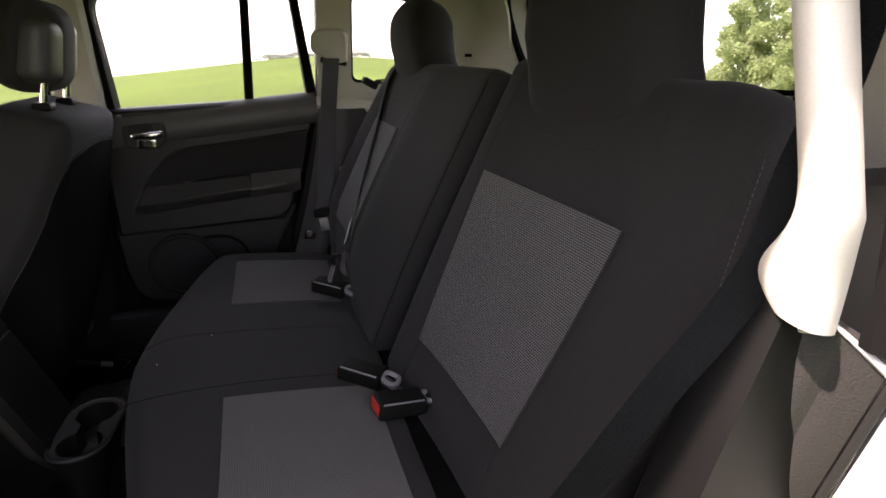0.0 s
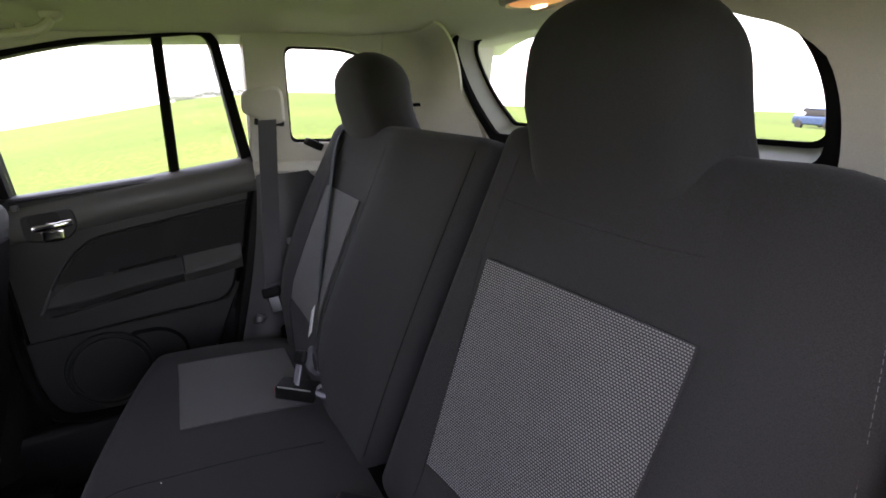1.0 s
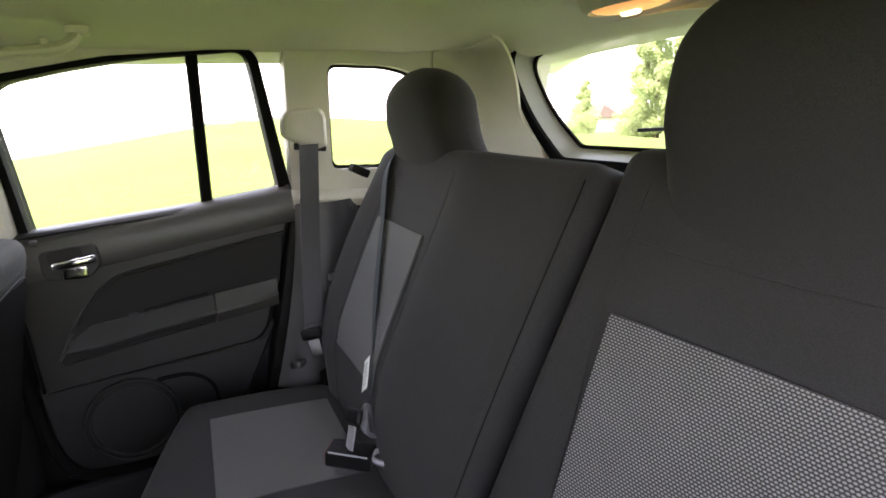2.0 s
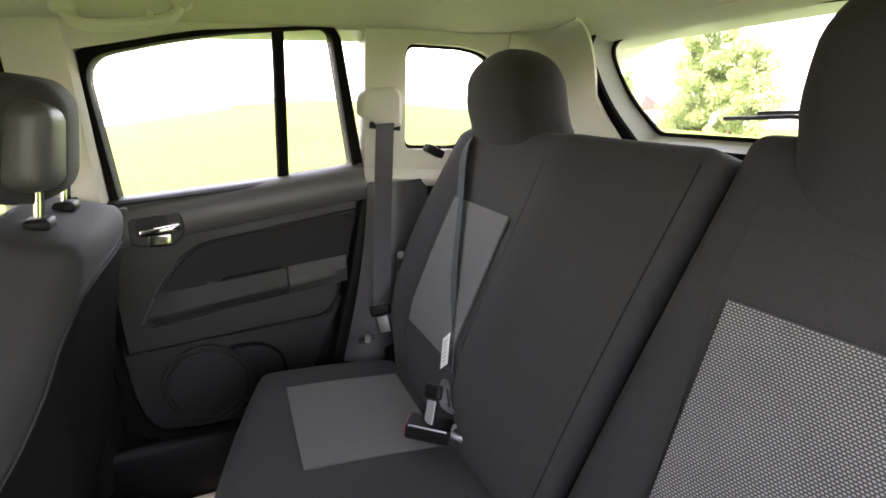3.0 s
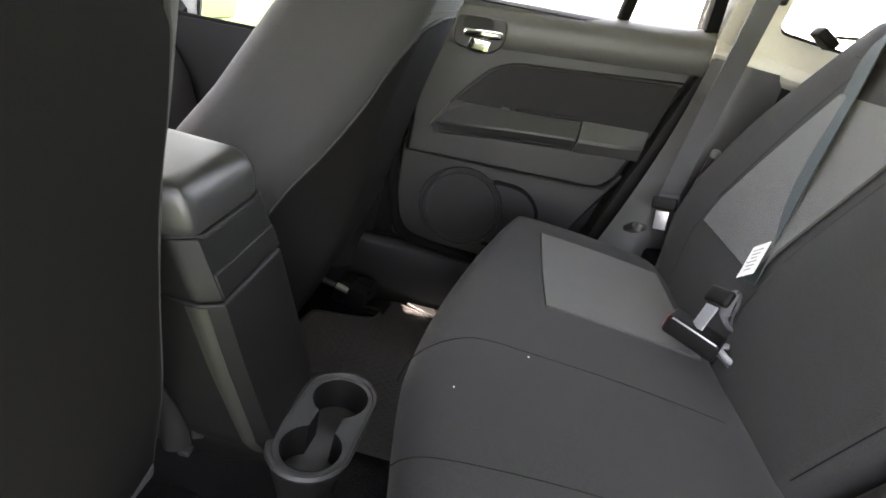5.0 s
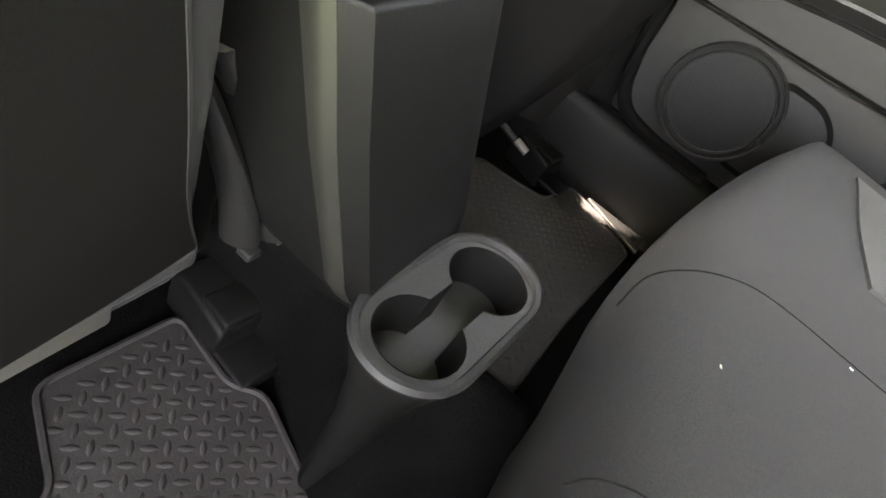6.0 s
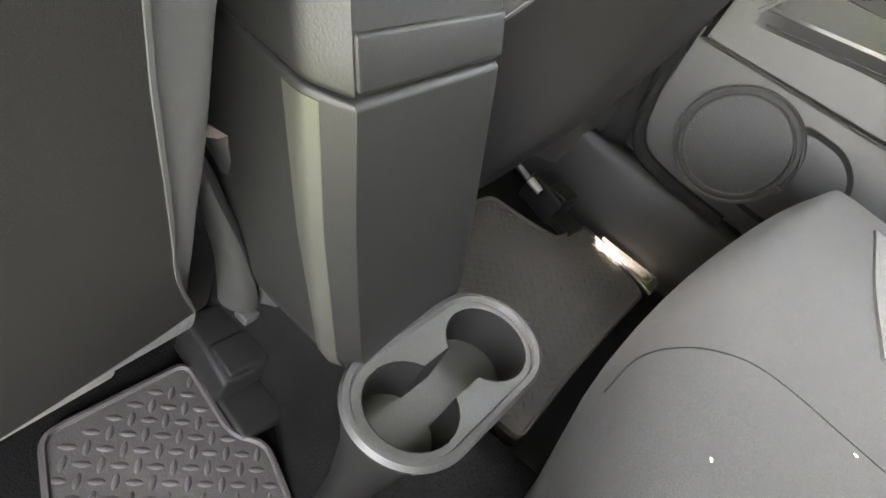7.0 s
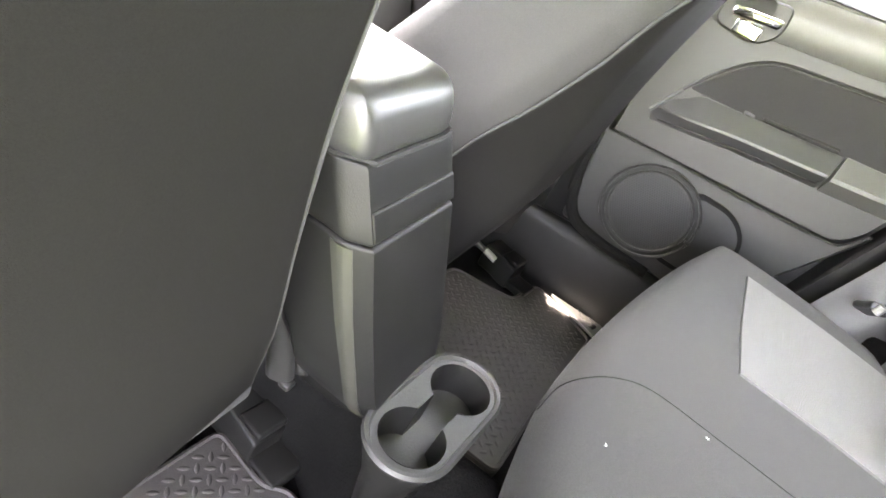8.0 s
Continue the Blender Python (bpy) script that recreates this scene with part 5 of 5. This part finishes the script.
def dome_lamp():
    d = thing("dome_lamp", "lit oval roof lamp with a warm bulb and pale bezel", "lamp", (0.075, -0.40, 1.07))
    x, y, z = 0.108, -0.335, 1.04

    def oval(a, b, h, n=32):
        return [(x + a * math.cos(2 * math.pi * i / n), y + b * math.sin(2 * math.pi * i / n), h) for i in range(n)]
    z = roof_z(x, y)
    bez = bmesh.new()
    rows = [[bez.verts.new(p) for p in oval(a, b, z - h)] for a, b, h in ((0.100, 0.062, -0.004), (0.094, 0.056, 0.012), (0.084, 0.046, 0.016), (0.080, 0.042, 0.008))]
    for p, q in zip(rows, rows[1:]):
        for i in range(32):
            bez.faces.new((p[i], p[(i + 1) % 32], q[(i + 1) % 32], q[i]))
    part("bezel", bez, BEIGE, d, "pale beige bezel", angle=60)
    lens = bmesh.new()
    rows = [[lens.verts.new(p) for p in oval(0.080 * k, 0.042 * k, z - 0.010 - 0.012 * math.sqrt(1 - k * k))] for k in (1, 0.9, 0.7, 0.45, 0.2)]
    for p, q in zip(rows, rows[1:]):
        for i in range(32):
            lens.faces.new((p[i], p[(i + 1) % 32], q[(i + 1) % 32], q[i]))
    lens.faces.new(rows[-1])
    part("lens", lens, LAMP_LENS, d, "glowing amber lens", angle=60)
    part("bulb", soft_box((0.036, 0.014, 0.010), 0.005, (4, 2, 2), at=(x, y, z - 0.0215)), LAMP_BULB, d, "bright bulb")


dome_lamp()


def corner_place(u, z, into=0.0):
    """The padded corner between the far side and the tailgate, rounded in plan and into the roof."""
    bend = 0.004 + 0.106 * u ** 1.1
    top = 1.062 - 0.03 * u
    start = top - bend * 1.1
    low = min(z, start)
    ry = REAR_Y + 0.10 * (low - 0.8)
    a = Vector((side_x(-0.238, low) - 0.0205, -0.238))
    b = Vector((lerp([(0.72, 0.424), (0.80, 0.428), (0.84, 0.446), (0.92, 0.529), (0.955, 0.562), (1.0, 0.585)], low), ry + 0.003))
    c = Vector((max(a.x, b.x) - 0.008, ry + 0.030))
    p = (1 - u) ** 2 * a + 2 * u * (1 - u) * c + u * u * b
    face = Vector((-1.0, 0.0)).lerp(Vector((-0.45, 0.9)), u).normalized()
    p += face * into
    if z <= start:
        return Vector((p.x, p.y, z))
    s = min(1.0, (z - start) / (1.085 - start))
    end = p + face * bend
    p += face * bend * (1 - math.sqrt(1 - s * s))
    return Vector((p.x, p.y, start + (roof_z(end.x, end.y) + 0.001 - start) * s))


def rear_corner():
    heights = [0.72 + 0.20 * i / 8 for i in range(9)] + [0.92 + 0.165 * math.sin(math.pi / 2 * i / 16) for i in range(1, 17)]
    whole("wall_east_rear_corner", sheet(lambda u, v: corner_place(u, heights[round(v * 24)]), 20, 24, -0.006), HEADLINER, "pale beige padded corner pillar beside the tailgate", "pillar trim", "structure", angle=60)


rear_corner()


def rear_pillar_fittings():
    h = thing("coat_hook", "small black hook on the rear pillar trim", "hook", (0.60, -0.33, 0.90))
    part("hook", sheet(lambda u, v: corner_place(0.34 + 0.09 * u, 0.884 + 0.009 * v, 0.010), 3, 2, 0.012), SEAL, h)
    v = thing("air_vent", "row of slots in the beige rear pillar trim", "vent", (0.60, -0.35, 0.87))
    for i in range(5):
        z = 0.872 - 0.0105 * i
        # thin dark sheets paint the shade inside the vent slots
        part("slot", sheet(lambda u, w: corner_place(0.40 + 0.10 * u, z + 0.0035 * w - 0.002 * u, 0.0015), 3, 1, 0.002), DARK, v, "dark slot")
    p = thing("parcel_ledge", "pale grey ledge below the rear window", "ledge", (0.1, -0.5, 0.78), kind="structure")
    part("ledge", soft_box((1.0, 0.05, 0.02), 0.006, (4, 1, 1), at=(0.05, -0.520, 0.790)), BEIGE_GREY, p)


rear_pillar_fittings()


# ---- near side of the door opening ----
def near_side():
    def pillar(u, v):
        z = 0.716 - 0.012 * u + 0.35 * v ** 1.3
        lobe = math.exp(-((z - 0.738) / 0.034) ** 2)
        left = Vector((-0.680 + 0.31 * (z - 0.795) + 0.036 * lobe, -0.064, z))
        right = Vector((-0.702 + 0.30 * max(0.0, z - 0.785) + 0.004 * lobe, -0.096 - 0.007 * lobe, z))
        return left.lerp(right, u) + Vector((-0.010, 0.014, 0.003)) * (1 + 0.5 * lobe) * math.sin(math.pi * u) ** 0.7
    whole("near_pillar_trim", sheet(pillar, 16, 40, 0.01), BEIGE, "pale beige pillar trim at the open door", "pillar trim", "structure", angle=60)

    def jamb(u, v):
        top = Vector((-0.646, -0.090, 0.726)).lerp(Vector((-0.730, -0.112, 0.688)), u) + Vector((0, 0.003, 0.006)) * math.sin(math.pi * u)
        foot = Vector((-0.592, -0.045, 0.400)).lerp(Vector((-0.648, -0.160, 0.390)), u)
        crease = 0.0035 * (1 - min(1, abs(u - 0.72) / 0.10))
        return foot.lerp(top, v) + Vector((-0.6, 0.7, 0.35)) * (0.006 * math.sin(math.pi * min(1, u / 0.72)) - crease) * min(1, 6 * (1 - v) + 0.3)
    whole("near_jamb_trim", sheet(jamb, 36, 24, 0.012), JAMB, "grey grained plastic trim along the near door opening", "side trim", "structure", angle=40)
    edge = [jamb(0.40 + 0.60 * i / 14, 1.0) + Vector((-0.002, 0.001, 0.001)) for i in range(15)]
    whole("near_jamb_edge", tube(edge, [0.0008 + 0.0022 * i / 14 for i in range(15)], 6), BEIGE_GREY, "pale edge under the near pillar trim", "side trim", "structure")
    rim = [jamb(1.0, 1 - i / 12) + Vector((-0.004, -0.002, -0.004)) for i in range(13)]
    whole("near_jamb_lip", tube(rim, 0.0035, 6), RUBBER, "black rubber lip along the grey jamb trim", "door seal", "structure")

    def body(u, v):
        top = Vector((-0.738, -0.118, 0.682)).lerp(Vector((-0.80, -0.20, 0.66)), u)
        foot = Vector((-0.656, -0.166, 0.384)).lerp(Vector((-0.80, -0.20, 0.36)), u)
        return foot.lerp(top, v)
    whole("body_side_near", sheet(body, 8, 14, 0.012), PAINT, "white painted body edge of the near door opening", "car body", "structure", angle=60)
    e = tube(smooth_line([(-0.722, -0.114, 0.702), (-0.722, -0.112, 0.76), (-0.714, -0.110, 0.83), (-0.700, -0.106, 0.88), (-0.682, -0.092, 0.95), (-0.660, -0.04, 1.04), (-0.670, 0.05, 1.09), (-0.675, 0.72, 1.10)], 8), 0.014, 8)
    whole("door_seal", e, SEAL, "black rubber seal round the near door opening", "door seal", "structure")
    s = sheet(lambda u, v: (-0.56 - 0.22 * u, 0.20 + 0.68 * v, 0.17 * math.sin(math.pi * min(1.0, u * 1.2)) ** 0.6), 10, 6, 0.012)
    whole("near_sill", s, PLASTIC, "black sill trim of the near door opening", "sill trim", "structure", angle=60)
    q = sheet(lambda u, v: (-0.66 - 0.06 * (1 - v), 0.74 + 0.10 * u, 0.10 + 1.0 * v), 4, 8, 0.05)
    whole("near_middle_pillar", q, BEIGE, "pale beige middle pillar of the near side", "pillar trim", "structure")
    d = bmesh.new()
    turn = Matrix.Translation((-0.77, 0.72, 0)) @ Matrix.Rotation(radians(-75), 4, "Z")
    soft_box((0.10, 0.90, 0.70), 0.02, (1, 2, 2), at=(0, -0.46, 0.42), shape=lambda p: turn @ p, bm=d)
    whole("near_door", d, PLASTIC, "open near rear door with black trim", "car door", "structure")


near_side()


# ---- outdoors ----
random.seed(7)


def lie(x, y):
    """The height of the falling field."""
    back = max(0.0, min(1.0, (-5 - y) / 30))
    course = math.degrees(math.atan2(y - 0.3, max(0.5, x + 0.8)))
    crest = 0.9 - 60 * math.tan(radians(lerp([(-14, -0.6), (-3, 0.1), (14, 2.4), (30, 3.0)], course)))
    fall = (crest + 0.5) * max(0.0, min(1.0, (x - 3) / 57)) - 0.12 * max(0.0, x - 62)
    return -0.5 + fall * (1 - back) + 0.065 * min(0.0, y + 4) * back + 0.023 * back * (max(0.0, min(60.0, x)) - 22)


def leaf_clump(bm, c, r, n, size):
    for _ in range(n):
        d = Vector((random.gauss(0, 1), random.gauss(0, 1), random.gauss(0, 1))).normalized() * r * random.random() ** 0.4
        p = c + d
        a = Vector((random.gauss(0, 1), random.gauss(0, 1), random.gauss(0, 1))).normalized()
        b = a.orthogonal().normalized()
        s = size * random.uniform(0.6, 1.4)
        bm.faces.new([bm.verts.new(p + a * s), bm.verts.new(p + b * s * 0.6), bm.verts.new(p - a * s), bm.verts.new(p - b * s * 0.6)])


def tree(x, y, height, spread, label, cone=False, leaves=2600):
    ground = lie(x, y)
    t = thing("tree", label, "tree", (x, y, ground), group="trees behind the car")
    trunk = tube(smooth_line([(x, y, ground), (x + 0.1, y, ground + height * 0.3), (x - 0.05, y + 0.1, ground + height * 0.6), (x, y, ground + height * 0.95)], 4), [0.22 * height / 8 * (1 - 0.065 * i) for i in range(13)], 8)
    limbs = []
    for i in range(16):
        f = 0.07 + 0.88 * i / 16
        a = i * 2.4
        w = spread * ((1 - f) ** 0.8 if cone else math.sin(math.pi * (0.15 + 0.8 * f)) ** 0.8) * random.uniform(0.75, 1.1)
        z = ground + height * f
        end = Vector((x + w * math.cos(a), y + w * math.sin(a), z + 0.12 * height * (0 if cone else 1) * random.random()))
        tube([(x, y, z - 0.05 * height), Vector((x, y, z)).lerp(end, 0.6), end], [0.05, 0.035, 0.012], 5, trunk)
        limbs.append((Vector((x, y, z)), end, w))
    part("trunk", trunk, BARK, t, "brown trunk and limbs")
    crown = bmesh.new()
    per = leaves // (len(limbs) * 3)
    for a, b, w in limbs:
        for k in (0.35, 0.7, 1.0):
            leaf_clump(crown, a.lerp(b, k) + Vector((random.uniform(-.2, .2), random.uniform(-.2, .2), 0)), 0.25 * w + 0.25, per, 0.055 + 0.006 * height)
    part("crown", crown, LEAF, t, "loose green crown", smooth=False)


def outdoors():
    n = 60
    xs = [-1500, -400, -120, -60] + [-40 + 4 * i for i in range(30)] + [100, 160, 400, 1500]
    bm = bmesh.new()
    grid = [[bm.verts.new((x, y, lie(x, y))) for y in xs] for x in xs]
    for i in range(len(xs) - 1):
        for j in range(len(xs) - 1):
            bm.faces.new((grid[i][j], grid[i + 1][j], grid[i + 1][j + 1], grid[i][j + 1]))
    whole("ground", bm, GRASS, "mown green grass field reaching the horizon", "grass", "structure")
    far = bmesh.new()
    for i in range(420):
        c = radians(-11 + 10 * i / 420)
        r = 61 + 1.5 * math.sin(i * 0.7)
        x, y = r * math.cos(c), 0.3 + r * math.sin(c)
        leaf_clump(far, Vector((x, y, lie(x, y) + 0.10 + 0.22 * random.random() + 0.12 * math.sin(i * 0.05))), 0.25, 12, 0.06)
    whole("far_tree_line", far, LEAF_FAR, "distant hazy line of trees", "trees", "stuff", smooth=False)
    tree(34.2, -35.0, 9.6, 2.2, "tall loose green tree behind the car", leaves=16000)
    tree(35.9, -35.5, 7.4, 1.4, "broad green tree beside the tallest one", leaves=9000)
    tree(32.2, -36.0, 7.4, 2.2, "leafy green tree at the edge of the field", leaves=10000)
    tree(29.6, -35.0, 6.6, 1.9, "bushy green tree behind the car", leaves=9000)
    tree(35.0, -33.0, 2.6, 1.3, "leafy green shrub in front of the tall trees", leaves=6000)
    tree(40.6, -33.0, 2.0, 0.9, "small round green bush by the house", leaves=4000)
    tree(42.9, -34.5, 3.0, 1.2, "bushy green shrub beside the house", leaves=6000)
    tree(43.4, -35.0, 5.6, 1.35, "slender conical green tree near the house", cone=True, leaves=9000)
    hx, hy = 88.5, -75.0
    hz = lie(hx, hy)
    h = thing("house", "low brown-roofed house beyond the grass", "house", (hx, hy, hz))
    w = bmesh.new()
    soft_box((5.6, 5.0, 2.9), 0.05, (1, 1, 1), at=(hx, hy, hz + 1.4), bm=w, k=1)
    part("wall", w, SIDING, h, "pale siding", smooth=False)
    r = bmesh.new()
    pts = [(-3.3, -3.0, 2.8), (3.3, -3.0, 2.8), (3.3, 3.0, 2.8), (-3.3, 3.0, 2.8), (-1.5, 0, 5.3), (1.5, 0, 5.3)]
    vs = [r.verts.new((hx + a, hy + b, hz + c)) for a, b, c in pts]
    for f in ((0, 1, 5, 4), (1, 2, 5), (2, 3, 4, 5), (3, 0, 4), (3, 2, 1, 0)):
        r.faces.new([vs[i] for i in f])
    part("roof", r, ROOFING, h, "brown hipped roof", smooth=False)
    for k in (-1.2, 1.2):
        part("window", soft_box((0.8, 0.12, 0.9), 0.03, (1, 1, 1), at=(hx + k, hy + 2.52, hz + 1.5), k=1), DARK, h, "dark window")

    def parked(x, y, turn, mat, label):
        c = thing("parked_car", label, "car", (x, y, lie(x, y)), group="parked cars")
        m = Matrix.Translation((x, y, lie(x, y))) @ Matrix.Rotation(turn, 4, "Z")
        part("body", soft_box((1.75, 4.3, 0.62), 0.16, (4, 8, 3), shape=lambda p: m @ p, at=(0, 0, 0.60)), mat, c)
        part("cabin", soft_box((1.5, 2.2, 0.55), 0.2, (4, 4, 3), shape=lambda p: m @ Vector((p.x * (1 - 0.25 * (p.z - 0.85)), p.y * (1 - 0.5 * (p.z - 0.85)), p.z)), at=(0, -0.2, 1.10)), DARK, c, "dark glass cabin")
        part("roof", soft_box((1.30, 1.5, 0.07), 0.03, (2, 2, 1), shape=lambda p: m @ p, at=(0, -0.2, 1.38)), mat, c)
        for sx in (-0.85, 0.85):
            for sy in (-1.35, 1.35):
                part("wheel", tube([m @ Vector((sx - 0.1, sy, 0.32)), m @ Vector((sx + 0.1, sy, 0.32))], 0.32, 16), RUBBER, c)
    parked(18.8, -40.0, radians(25), CAR_RED, "red parked car across the grass")
    parked(23.2, -41.0, radians(70), CAR_BLUE, "dark blue parked car across the grass")
    parked(34.0, -58.0, radians(60), PAINT, "white parked car across the grass")
    parked(30.0, -57.0, radians(75), PAINT_BEIGE, "pale beige parked car at the back of the row")


outdoors()


def door_mirror():
    d = thing("door_mirror", "white outside mirror on the front passenger door", "mirror", (0.86, 1.20, 0.535))
    part("shell", soft_box((0.20, 0.08, 0.125), 0.038, (5, 3, 4), at=(0.885, 1.215, 0.590)), PAINT, d)
    part("mirror_glass", soft_box((0.165, 0.006, 0.100), 0.003, (3, 1, 3), at=(0.885, 1.173, 0.590)), CHROME, d, "mirror glass")
    part("rim", ring_plate(rounded([(0.797, 0.535), (0.797, 0.645), (0.973, 0.645), (0.973, 0.535)], 0.03), rounded([(0.805, 0.542), (0.805, 0.638), (0.965, 0.638), (0.965, 0.542)], 0.026), lambda x, z, t: (x, 1.172 + t, z), 0.008), RUBBER, d, "black rim")
    part("stalk", tube([(0.76, 1.22, 0.545), (0.83, 1.218, 0.555)], 0.022, 8), PLASTIC, d)


door_mirror()
